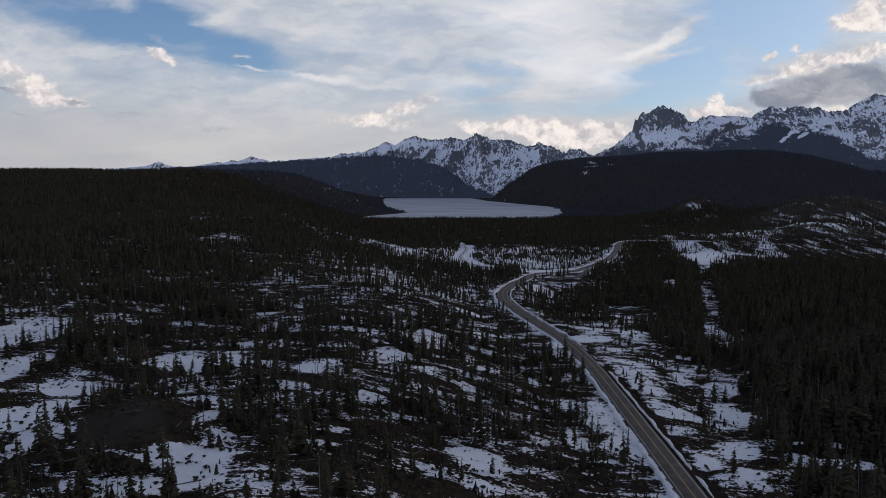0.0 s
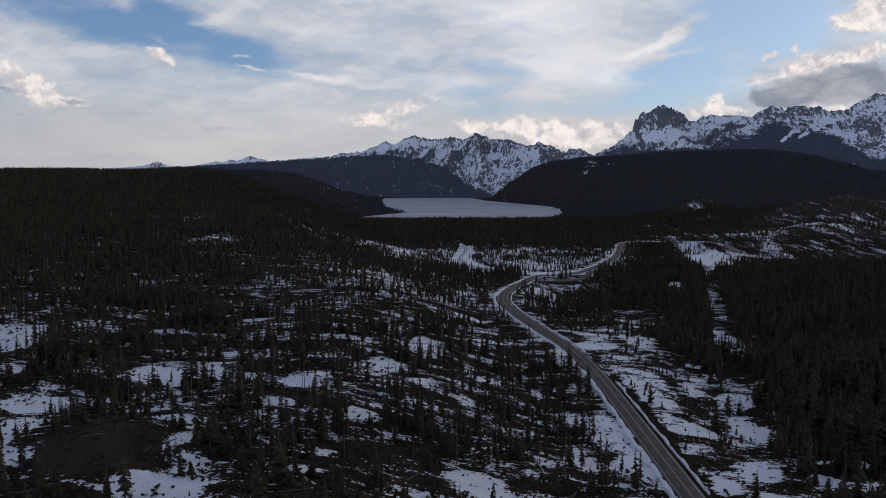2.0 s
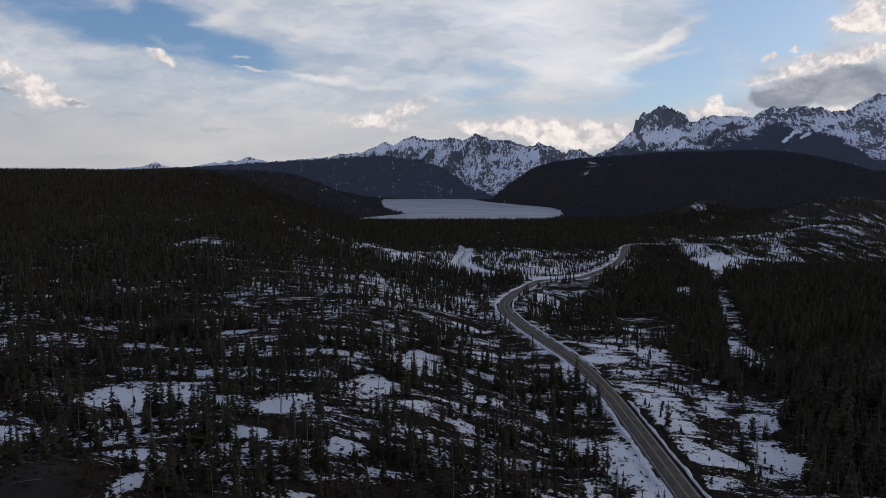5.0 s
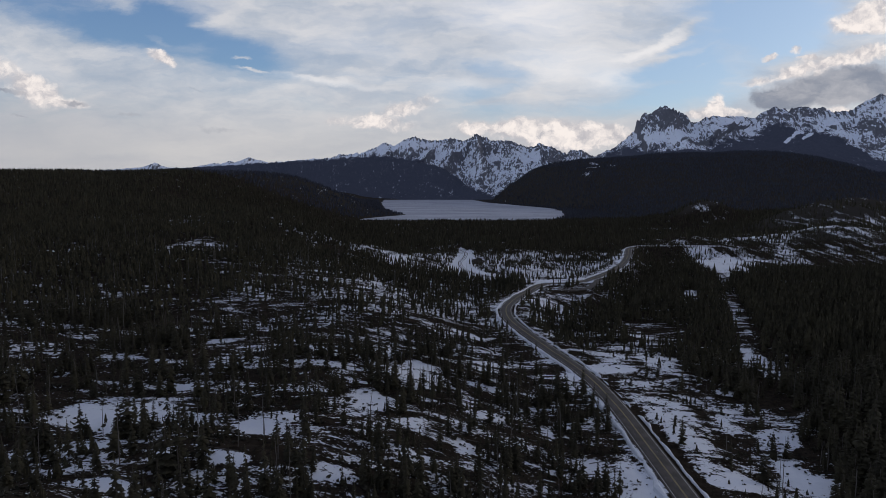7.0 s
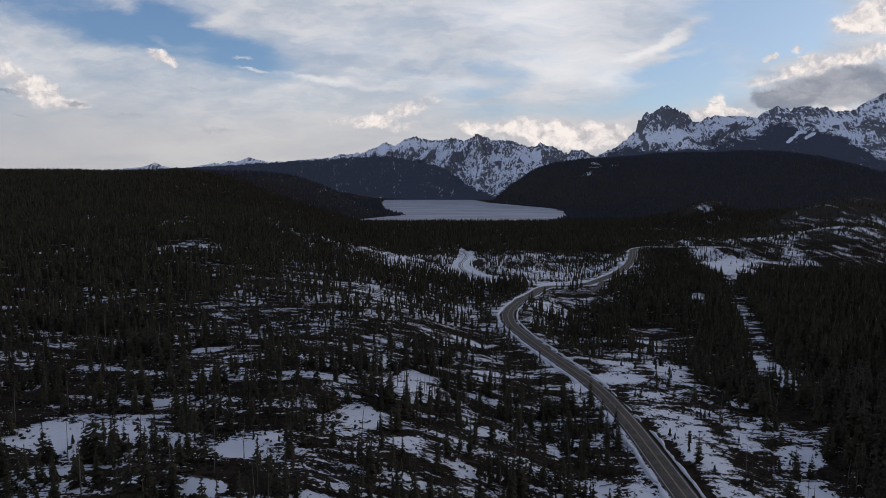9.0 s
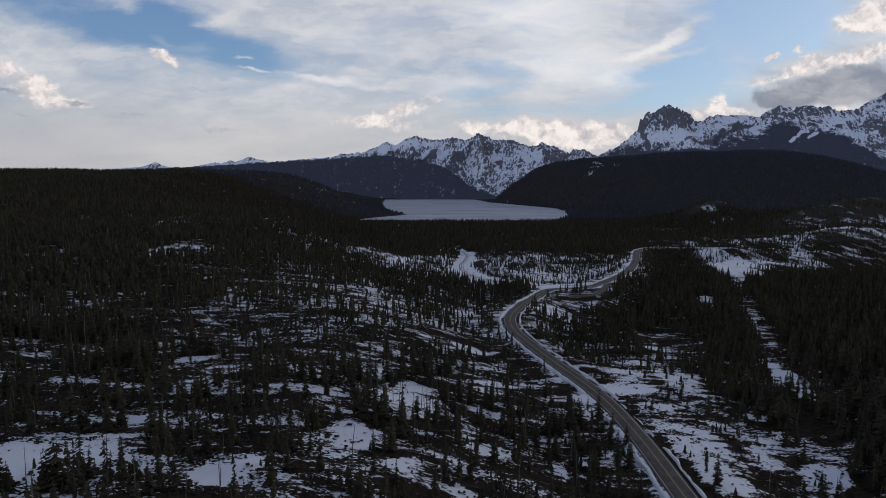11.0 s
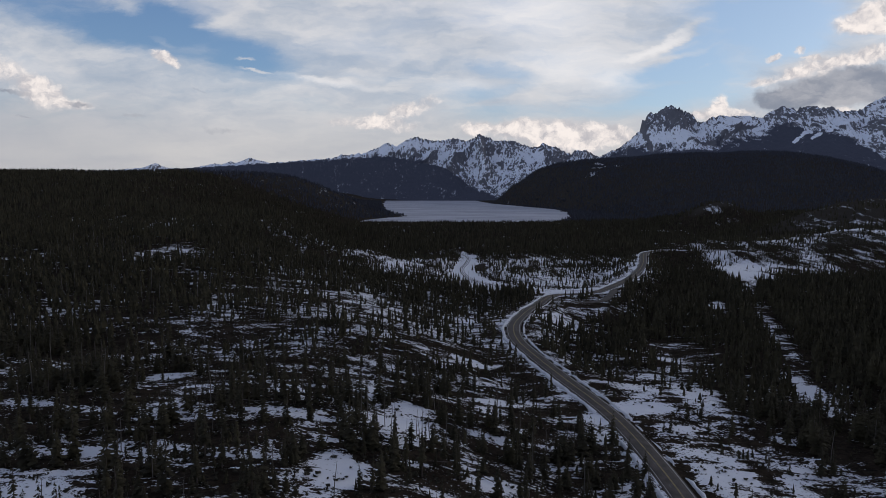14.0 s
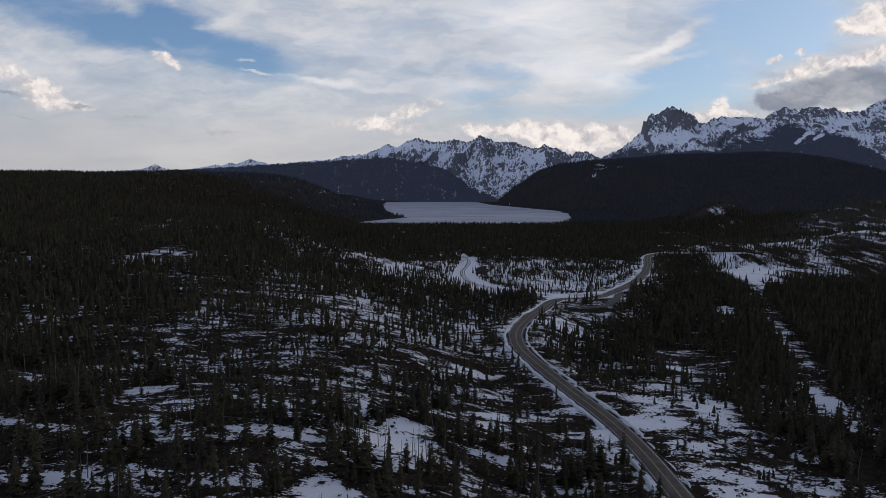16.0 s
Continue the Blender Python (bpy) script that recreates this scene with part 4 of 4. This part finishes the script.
massif("mountain_range", "steep craggy snow mountains above a dark wooded slope", [
    (700, 150), (968, 249), (1056, 293), (1125, 322), (1192, 376), (1251, 438), (1263, 500), (1305, 538), (1354, 554), (1386, 578), (1424, 584), (1457, 568), (1499, 541), (1538, 518),
    (1562, 474), (1596, 469), (1641, 499), (1678, 515), (1717, 503), (1792, 503), (1895, 488), (1937, 520), (1986, 548), (2026, 536), (2062, 524), (2089, 542), (2129, 547), (2170, 528),
    (2217, 538), (2263, 506), (2339, 505), (2387, 544), (2434, 570), (2468, 593), (2484, 598), (2525, 586), (2627, 611), (2759, 564), (2955, 532), (3400, 480)],
    [(700, 200), (973, 262), (1101, 310), (1184, 330), (1257, 305), (1460, 300), (1630, 325), (1763, 365), (1865, 412), (1927, 440), (1964, 430), (2004, 392), (2109, 400), (2169, 365), (2190, 300), (2230, 230), (2400, 190), (3000, 150)],
    lambda x: np.interp(x, [968, 2525], [4500, 3800]), 800, 100, (900, 210), 12.0,
    buttresses=((1671, 1510, 0.71, 0.3), (1941, 1534, 0.69, 0.35), (1962, 1966, 0.81, 0.3), (2092, 2000, 0.8, 0.3), (2369, 2190, 0.76, 0.3), (2458, 2339, 0.73, 0.3)),
    snowfields=((1263, 390, 93, 46, 0.9), (1433, 382, 137, 37, 1), (1619, 436, 77, 34, 0.6), (1751, 474, 105, 27, 0.8), (1828, 410, 54, 46, 0.6), (1894, 446, 34, 44, 0.6), (2199, 434, 110, 43, 1), (2081, 438, 46, 21, 0.7),
                (2297, 454, 52, 28, 0.6), (2440, 554, 45, 36, 0.7), (1508, 304, 113, 18, 0.6), (2224, 362, 82, 28, 0.5)),
    cliffs=((1315, 505, 100, 72, 1), (1405, 515, 112, 95, 1), (1463, 450, 49, 39, 0.7), (1611, 479, 57, 20, 0.6), (1963, 481, 54, 50, 0.7), (2059, 487, 74, 48, 0.8), (2194, 500, 46, 29, 0.7), (2343, 451, 65, 48, 0.6),
            (2312, 382, 57, 35, 0.6), (2113, 433, 39, 17, 0.5)), rocky=0.46, scars=((2047, 388, 1982, 363, 7), (1994, 370, 1933, 322, 5), (2078, 375, 2014, 341, 6)))


# ---- trees ----


def join(chunks):
    """Vertex and triangle arrays joined into one."""
    vs, fs, at = [], [], 0
    for v, f in chunks:
        vs.append(v), fs.append(f + at)
        at += len(v)
    return np.concatenate(vs), np.concatenate(fs)


def tube(points, radii, sides=5):
    p = np.asarray(points, float)
    a = np.arange(sides) * 2 * math.pi / sides
    ring = np.stack([np.cos(a), np.sin(a), np.zeros(sides)], 1)
    e = np.gradient(p, axis=0)
    if np.abs(e[:, 2]).max() < 0.6 * np.abs(e).max():
        q = np.array([-e[0, 1], e[0, 0], 0]) / max(1e-6, math.hypot(e[0, 0], e[0, 1]))
        ring = np.cos(a)[:, None] * q[None, :] + np.sin(a)[:, None] * np.array([0, 0, 1.0])[None, :]
    v = np.concatenate([c + ring * r for c, r in zip(p, radii)])
    f = []
    for i in range(len(p) - 1):
        for k in range(sides):
            a0, b0 = i * sides + k, i * sides + (k + 1) % sides
            f += [(a0, b0, b0 + sides), (a0, b0 + sides, a0 + sides)]
    return v, np.array(f)


def pine(rng, whorls, arms, bare=0.18, spread=0.125, lean=0.01):
    """A pine one metre high: its crown of drooping boughs and its trunk."""
    bows = []
    for w in range(whorls):
        t = w / (whorls - 1)
        z = bare + (0.97 - bare) * t
        reach = spread * (1 - t) ** 0.75 * (0.75 + 0.45 * rng.random()) * (0.75 + 0.25 * min(1, t / 0.15)) + 0.012
        n = max(3, int(arms * (1 - 0.5 * t)))
        turn = rng.random() * 6.28
        for k in range(n):
            a = turn + 6.283 * k / n + rng.normal(0, 0.25)
            l = reach * (0.5 + 0.75 * rng.random())
            d = np.array([math.cos(a), math.sin(a), 0])
            s = np.array([-d[1], d[0], 0]) * l * (0.34 + 0.2 * rng.random())
            up = np.array([0, 0, 1.0])
            z0 = z + rng.normal(0, 0.03)
            root, mid, tip = up * (z0 + 0.02), d * l * 0.62 + up * (z0 - 0.05 * l), d * l + up * (z0 - l * (0.15 + 0.35 * rng.random()))
            v = np.array([root, mid + s - up * 0.22 * l, tip, mid - s - up * 0.22 * l])
            f = np.array([(0, 1, 2), (0, 2, 3)])
            bows.append((v, f))
    top = np.array([(0.012, 0, 0.93), (-0.006, 0.011, 0.93), (-0.006, -0.011, 0.93), (0, 0, 1.0)])
    bows.append((top, np.array([(0, 1, 3), (1, 2, 3), (2, 0, 3)])))
    crown = join(bows)
    trunk = tube([(0, 0, -0.05), (lean, 0, 0.35), (0, 0, 0.93)], (0.017, 0.012, 0.003), 5)
    return crown, trunk


def plain_pine(rng, tiers, sides, bare=0.1, spread=0.125):
    """A pine for the middle distance: ragged tiers."""
    out = []
    for k in range(tiers):
        z0, z1 = bare + (0.92 - bare) * k / tiers, bare + (0.92 - bare) * (k + 1.7) / tiers
        r = spread * (1 - k / tiers) ** 0.8 + 0.012
        a = np.arange(sides * 2) * math.pi / sides + rng.random() * 3
        rr = np.where(np.arange(sides * 2) % 2 == 0, r, r * 0.5) * (0.7 + 0.6 * rng.random(sides * 2))
        v = np.column_stack([np.cos(a) * rr, np.sin(a) * rr, z0 + rng.normal(0, 0.015, sides * 2) - 0.1 * rr])
        v = np.vstack([v, [(rng.normal(0, 0.006), rng.normal(0, 0.006), min(z1, 1.0))]])
        m = len(v) - 1
        out.append((v, np.array([(i, (i + 1) % m, m) for i in range(m)])))
    return join(out)


def spire(sides, spread):
    a = np.arange(sides) * 6.283 / sides
    low = np.column_stack([np.cos(a) * spread, np.sin(a) * spread, np.full(sides, 0.05)])
    v = np.vstack([low, low * (0.75, 0.75, 1) + (0, 0, 0.33), [(0, 0, 1.0)]])
    f = []
    for k in range(sides):
        b = (k + 1) % sides
        f += [(k, b, sides + b), (k, sides + b, sides + k), (sides + k, sides + b, 2 * sides)]
    return v, np.array(f)


def scatter_mesh(name, shapes, spots, mat, rng, fat=(0.85, 1.5)):
    """Many copies of a few shapes set down at spots (x, y, z, height) in one mesh."""
    vs, fs, at = [], [], 0
    pick = rng.integers(0, len(shapes), len(spots))
    for k, (v, f) in enumerate(shapes):
        s = spots[pick == k]
        if not len(s):
            continue
        a = rng.random(len(s)) * 6.283
        w = s[:, 3] * rng.uniform(*fat, len(s))
        c, q = np.cos(a) * w, np.sin(a) * w
        x = v[None, :, 0] * c[:, None] - v[None, :, 1] * q[:, None]
        y = v[None, :, 0] * q[:, None] + v[None, :, 1] * c[:, None]
        tilt = rng.normal(0, 0.025, (len(s), 2))
        z = v[None, :, 2] * s[:, 3, None]
        x, y = x + z * tilt[:, :1], y + z * tilt[:, 1:]
        vs.append(np.stack([x + s[:, 0, None], y + s[:, 1, None], z + s[:, 2, None]], -1).reshape(-1, 3))
        fs.append((f[None] + (np.arange(len(s)) * len(v))[:, None, None] + at).reshape(-1, 3))
        at += len(s) * len(v)
    return mesh_from(name, np.concatenate(vs), np.concatenate(fs), mat, smooth=False)


def tree_density(x, y):
    """Share of the spots that carry a tree."""
    d = 0.44 + 1.0 * (fbm(x / 38 + 5, y / 30 + 1, 3) - 0.5)
    d = d + 0.4 * sm(-60, -160, x) * sm(330, 480, y)
    d = d - 0.12 * sm(320, 380, y) * sm(640, 540, y) * sm(-170, -100, x) * sm(50, 20, x) - 1.2 * patches(x, y, HILL_GLADES, 0.6)
    strip, along = strip_distance(x, y)
    beyond = ((x - 104) * 574 - (y - 226) * 214) / 612.6
    d = d + 0.75 * sm(3, 12, beyond - 4 * sm(330, 260, y)) * sm(120, 160, y) * sm(790, 700, y)
    d = d + 0.6 * patches(x, y, ((168, 480, 68, 100, 0, 1), (228, 590, 68, 90, 20, 1), (-60, 580, 120, 70, 0, 0.9), (40, 560, 30, 22, 0, 0.7), (238, 690, 46, 100, -15, 1), (138, 385, 26, 50, -15, 0.8), (285, 860, 45, 60, 0, 1), (134, 340, 20, 34, -15, 1)))
    d = np.where(y > 920, 0.72 + 1.0 * (fbm(x / 45, y / 70, 3) - 0.5), d) - 0.3 * patches(x, y, ((-300, 850, 200, 90, 0, 1),))
    d = d - patches(x, y, ((72, 750, 150, 130, 0, 0.08), (320, 810, 85, 50, 10, 0.2), (-70, 720, 50, 70, 0, 0.15), (560, 1010, 200, 110, 0, 0.16), (690, 1200, 180, 130, 0, 0.4), (580, 1565, 40, 28, 0, 1.3), (655, 1590, 55, 20, 0, 1.3), (850, 1320, 160, 100, 0, 1.2)))
    d = d - 1.5 * sm(6.5, 4.5, strip) * sm(0.36, 0.55, vnoise(along / 26, along * 0))
    d = d + 0.7 * patches(x, y, ((54, 572, 18, 24, 0, 1.2), (262, 838, 30, 14, 0, 1.2), (-152, 362, 34, 20, 0, 0.5), (138, 318, 11, 20, -15, 0.9), (146, 350, 14, 18, 0, 0.9), (312, 862, 40, 12, 0, 1.2), (66, 560, 10, 14, 0, 0.8), (100, 533, 24, 9, 0, 0.2), (92, 440, 24, 30, 0, 0.5), (104, 566, 9, 10, 0, 0.8), (150, 622, 12, 16, 0, 1), (135, 585, 14, 20, 0, 1))) - 1.2 * patches(x, y, ((450, 1500, 55, 22, 0, 1), (44, 805, 7, 34, 0, 1), (207, 588, 7, 24, -20, 1), (192, 548, 6, 30, -20, 0.5), (131, 448, 18, 32, -5, 1.1), (-76, 309, 14, 8, 0, 0.7), (-92, 377, 18, 12, 0, 0.3), (78, 505, 13, 15, 0, 0.8), (300, 735, 26, 45, -10, 0.7), (340, 652, 40, 9, 0, 0.7))) - 0.28 * patches(x, y, ((-2, 168, 34, 34, 0, 1), (-130, 190, 30, 40, 0, 1)))
    d = d - 0.35 * patches(x, y, ((95, 290, 26, 80, -8, 1), (88, 200, 18, 60, 0, 1)))
    d = d - 0.75 * (patches(x, y, SNOW_PATCHES) > 0.2) - 0.35 * (patches(x, y, VERGE_SNOW + FAR_VERGE_SNOW) > 0.15) - 1.3 * (patches(x, y, STRIP_SNOW) > 0.15) - 0.9 * patches(x, y, ((124, 184, 22, 16, 0, 1),)) + patches(x, y, THICKETS) - patches(x, y, ((-79, 163, 15, 13, 0, 1),)) - 1.9 * patches(x, y, OPENINGS) - 0.75 * patches(x, y, ((100, 534, 32, 14, 0, 1),))
    dr, _ = line_near(x, y, ROAD_LINE)
    ds, _ = line_near(x, y, SPUR_LINE)
    dl, _ = line_near(x, y, LOOP_LINE)
    d = np.where((dr < np.where(y > 500, 6.5, 8.5)) | (dl < 8.5) | (ds < 10) | (lake_depth(x, y) > -4), 0, d)
    return np.clip(d, 0, 1)


def spots(rng, y0, y1, per, wide=0.72, extra=40, sizes=(4, 15), keep=1.0):
    """Tree spots in the wedge ahead, between two distances; per: square metres for each."""
    area = (y1 - y0) * (2 * (wide * (y0 + y1) / 2 + extra))
    n = int(area / per)
    y = np.sqrt(rng.random(n) * ((y1 + extra) ** 2 - (y0 + extra) ** 2) + (y0 + extra) ** 2) - extra
    x = (rng.random(n) * 2 - 1) * (wide * y + extra)
    dens = tree_density(x, y) * keep
    ok = rng.random(n) < dens
    x, y, dens = x[ok], y[ok], dens[ok]
    small = patches(x, y, ((72, 750, 150, 135, 0, 0.4), (450, 880, 260, 130, 10, 0.6), (-150, 1810, 160, 130, 0, 0.9), (150, 1800, 300, 130, 0, 0.6)))
    h = (1 - 0.5 * small + 0.35 * patches(x, y, ((54, 572, 18, 24, 0, 1), (168, 540, 80, 60, 0, 0.6)))) * (sizes[0] + (sizes[1] - sizes[0]) * rng.beta(1.5, 1.9, len(x)) * (0.55 + 0.45 * np.clip(dens * 1.3, 0, 1)))
    h = h * (1 + 0.35 * sm(10, 30, ((x - 104) * 574 - (y - 226) * 214) / 612.6) * sm(750, 600, y))
    return np.column_stack([x, y, ground_z(x, y) - 0.15, h])


rng = np.random.default_rng(11)
PINES = [pine(rng, 23, 7, bare, spread) for bare, spread in ((0.04, 0.15), (0.16, 0.12), (0.32, 0.105), (0.02, 0.18), (0.22, 0.10), (0.08, 0.14))]
PLAIN_FAR = [plain_pine(rng, 3, 3, b, s) for b, s in ((0.05, 0.13), (0.15, 0.11), (0.1, 0.12), (0.2, 0.12))]
PLAIN = [plain_pine(rng, 5, 3, b, s) for b, s in ((0.05, 0.14), (0.18, 0.11), (0.1, 0.12), (0.25, 0.12))]
SPIRES = [spire(3, 0.13), spire(3, 0.11), spire(3, 0.15)]
SPIRES[2] = (SPIRES[2][0][[0, 1, 2, 6]], np.array([(0, 1, 3), (1, 2, 3), (2, 0, 3)]))


def stuff(name, me, label, category):
    return tagged(new(name, me), label, category, kind="stuff")


near = spots(rng, 90, 360, 14.5)
order = np.argsort(np.hypot(near[:, 0] - 20, near[:, 1] - 205))
single, near = near[order[:280]], near[order[280:]]


def build_pine(k, height):
    """One pine as a thing of its own with trunk and crown."""
    (cv, cf), (tv, tf) = PINES[k]
    tree = new("pine_tree")
    part("crown", mesh_from("crown", cv * height, cf, M_NEEDLE, smooth=False), tree)
    part("trunk", mesh_from("trunk", tv * height, tf, M_BARK), tree)
    return tagged(tree, "slender dark green lodgepole pine in patchy snow", "tree", group="pines on the slope")


protos = []
for i, (x, y, z, h) in enumerate(single):
    k = i % len(PINES)
    m = pose(x, y, z, rng.normal(0, 1.5), rng.normal(0, 1.5), rng.random() * 360)
    if i < len(PINES):
        protos.append(build_pine(k, 10.0))
        protos[-1].matrix_basis = m @ Matrix.Scale(h / 10, 4)
    else:
        c = copy_thing(protos[k], m)
        c.scale = (h / 10, h / 10, h / 10)

stuff("pine_wood", scatter_mesh("pine_wood", [p[0] for p in PINES], near, M_NEEDLE, rng), "open stand of dark pines on snow-patched ground", "forest")
stuff("pine_trunks", scatter_mesh("pine_trunks", [p[1] for p in PINES], near, M_BARK, rng), "straight brown trunks of the open pine stand", "tree trunks")
mid = spots(rng, 360, 600, 12, sizes=(3.5, 12))
stuff("pine_wood", scatter_mesh("pine_wood", PLAIN, mid, M_NEEDLE, rng, (0.85, 1.45)), "dense dark pine wood beside the road", "forest")
mid = spots(rng, 600, 960, 13, sizes=(3.5, 12))
stuff("pine_wood", scatter_mesh("pine_wood", PLAIN_FAR, mid, M_NEEDLE, rng, (0.85, 1.45)), "dark pine wood round the snowy clearing", "forest")
far = spots(rng, 960, 1900, 44, sizes=(6, 13))
stuff("pine_wood", scatter_mesh("pine_wood", SPIRES[:2], far, M_NEEDLE, rng), "dense dark pine wood before the lake", "forest")
back = spots(rng, 0, 90, 24, wide=1.2, extra=160)
behind = spots(rng, 10, 420, 60, wide=0.8, extra=150)
behind[:, 1] = -behind[:, 1]
behind = behind[line_near(behind[:, 0], behind[:, 1], ROAD_LINE)[0] > 10]
behind[:, 2] = ground_z(behind[:, 0], behind[:, 1]) - 0.15
back = np.concatenate([back, behind])
stuff("pine_wood", scatter_mesh("pine_wood", PLAIN, back, M_NEEDLE, rng, (0.75, 1.2)), "open pine wood on snow-patched ground", "forest")
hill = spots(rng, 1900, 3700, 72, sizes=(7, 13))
stuff("pine_wood", scatter_mesh("pine_wood", SPIRES[2:], hill, M_HAZY_NEEDLE, rng, (1.0, 1.7)), "dark pine woods on the hills round the lake", "forest")


# ---- dead wood, young trees and brush ----


def build_snag(seed, height):
    """A bare standing dead pine."""
    r = np.random.default_rng(seed)
    bits = [tube([(0, 0, -0.4), (r.normal(0, 0.1), r.normal(0, 0.1), height * 0.5), (r.normal(0, 0.2), r.normal(0, 0.2), height)], (0.13, 0.09, 0.03), 6)]
    for k in range(9):
        z, a, l = height * r.uniform(0.3, 0.97), r.random() * 6.28, r.uniform(0.3, 0.9)
        bits.append(tube([(0, 0, z), (math.cos(a) * l * 0.5, math.sin(a) * l * 0.5, z + 0.05), (math.cos(a) * l, math.sin(a) * l, z - 0.05)], (0.03, 0.02, 0.008), 3))
    return join(bits)


SNAGS = [build_snag(s, 1.0 * h) for s, h in ((1, 9.0), (2, 11.0), (3, 13.0), (4, 8.0))]


def place_snags():
    named = []
    for k, (v, f) in enumerate(SNAGS):
        named.append(mesh_from("dead_tree", v, f, M_SNAG))
    at = [(-12, 291), (-9.5, 281), (-8.9, 282.5), (-2.9, 289), (-1.7, 282), (-1.1, 288), (0.9, 293), (1.6, 289), (6, 296), (-20, 300), (12, 300), (-30, 262), (4, 240), (14, 206), (-34, 196), (-52, 178),
          (-16, 172), (24, 250), (30, 285), (-60, 248), (-74, 262), (18, 228), (2, 318), (-40, 310), (96, 262), (100, 236), (104, 300), (88, 222), (-70, 300), (28, 190)]
    for i, (x, y) in enumerate(at):
        ob = new("dead_tree", named[i % 4])
        ob.matrix_basis = pose(x, y, float(ground_z(x, y)), rng.normal(0, 2), rng.normal(0, 2), rng.random() * 360)
        tagged(ob, "bare grey trunk of a standing dead pine", "dead tree", group="standing dead trees")
    s = spots(rng, 100, 620, 190, sizes=(0.7, 1.25))
    s = s[(s[:, 0] < 60) | (s[:, 1] < 330)]
    s[:, 3] = rng.uniform(0.6, 1.25, len(s))
    stuff("dead_trunks", scatter_mesh("dead_trunks", SNAGS, s, M_SNAG, rng, (0.9, 1.2)), "bare grey trunks of dead pines standing in the wood", "dead trees")


place_snags()


def place_logs():
    """Fallen trunks on the slope."""
    shapes = []
    for k in range(5):
        l = rng.uniform(4, 11)
        shapes.append(join([tube([(-l / 2, 0, 0.12), (0, rng.normal(0, 0.1), 0.16), (l / 2, 0, 0.12)], (0.15, 0.12, 0.05), 5)]))
    n = 520
    y = 100 + 420 * rng.random(n) ** 1.3
    x = (rng.random(n) * 2 - 1) * (0.72 * y + 30)
    dr, _ = line_near(x, y, ROAD_LINE)
    ok = (dr > 11) & (x < 55)
    x, y = x[ok], y[ok]
    s = np.column_stack([x, y, ground_z(x, y), np.ones(len(x))])
    stuff("fallen_logs", scatter_mesh("fallen_logs", shapes, s, M_SNAG, rng, (0.8, 1.2)), "weathered fallen pine logs lying across the slope", "logs")


place_logs()


def place_young():
    shapes = [plain_pine(rng, 4, 4, 0.0, sp) for sp in (0.22, 0.18, 0.25)]
    n = 9000
    y = 95 + 400 * rng.random(n) ** 1.4
    x = (rng.random(n) * 2 - 1) * (0.72 * y + 30)
    dr, _ = line_near(x, y, ROAD_LINE)
    ok = (dr > 8) & (rng.random(n) < np.clip(fbm(x / 20, y / 20, 3) * 2.2 - 0.65, 0.05, 1) * (1 - 0.8 * (patches(x, y, SNOW_PATCHES + STRIP_SNOW) > 0.2)))
    x, y = x[ok], y[ok]
    s = np.column_stack([x, y, ground_z(x, y) - 0.05, 0.8 + 3.0 * rng.random(len(x)) ** 2])
    stuff("young_pines", scatter_mesh("young_pines", shapes, s, M_NEEDLE, rng), "young pines and saplings poking through the snow", "saplings")
    n = 20000
    y = 95 + 330 * rng.random(n) ** 1.3
    x = (rng.random(n) * 2 - 1) * (0.72 * y + 30)
    dr, _ = line_near(x, y, ROAD_LINE)
    ok = (dr > 6.8) & (rng.random(n) < np.clip(fbm(x / 9 + 4, y / 9, 3) * 2.4 - 0.8, 0.04, 1))
    x, y = x[ok], y[ok]
    tuft = []
    for k in range(4):
        bits = []
        for q in range(5):
            a, l, t = rng.random() * 6.28, rng.uniform(0.35, 0.7), rng.uniform(0.25, 0.6)
            d = np.array([math.cos(a), math.sin(a), 0])
            e = np.array([-d[1], d[0], 0]) * 0.3
            bits.append((np.array([(0, 0, -0.05), d * l * 0.6 + e + (0, 0, t * 0.8), d * l + (0, 0, t * 0.5), d * l * 0.6 - e + (0, 0, t)]), np.array([(0, 1, 3), (1, 2, 3)])))
        tuft.append(join(bits))
    # litter and brush melted out round the foot of each pine
    feet = np.concatenate([near, single])[:, :2]
    feet = np.repeat(feet[feet[:, 1] < 330], 3, 0) + rng.normal(0, 0.75, (3 * (feet[:, 1] < 330).sum(), 2))
    x, y = np.concatenate([x, feet[:, 0]]), np.concatenate([y, feet[:, 1]])
    s = np.column_stack([x, y, ground_z(x, y) - 0.03, rng.uniform(0.5, 1.5, len(x))])
    stuff("sagebrush", scatter_mesh("sagebrush", tuft, s, M_SHRUB, rng), "low dry sagebrush showing through patchy snow", "shrubs")


place_young()


def lone_pines():
    """Pines that stand clear of the wood."""
    for i, (x, y, h) in enumerate(((82, 264, 9.5), (-19.4, 272, 15.0), (80, 324, 4.0), (97, 328, 6.5), (93, 338, 7.5), (99, 340, 7.0), (106, 330, 9.0), (31, 307, 7.0), (105, 369, 9.0), (37, 238, 10.5),
                                   (13.6, 172, 5.5), (5, 164, 6.5), (64, 292, 8.0), (-97, 155, 11.0), (86, 186, 8.0), (107, 374, 9.0), (-7.7, 280.5, 3.0), (-3.6, 280.5, 5.0), (-15, 285, 2.5), (-17, 286, 3.0), (8, 284, 5.0))):
        c = copy_thing(protos[(3, 0, 3, 5)[i % 4]], pose(x, y, float(ground_z(x, y)) - 0.1, 0, 0, 47.0 * i))
        c.scale = (h / 10, h / 10, h / 10)


lone_pines()


build_road(LOOP_LINE, 2.4, "slip_road", "short asphalt slip road round a small island", lines=False)
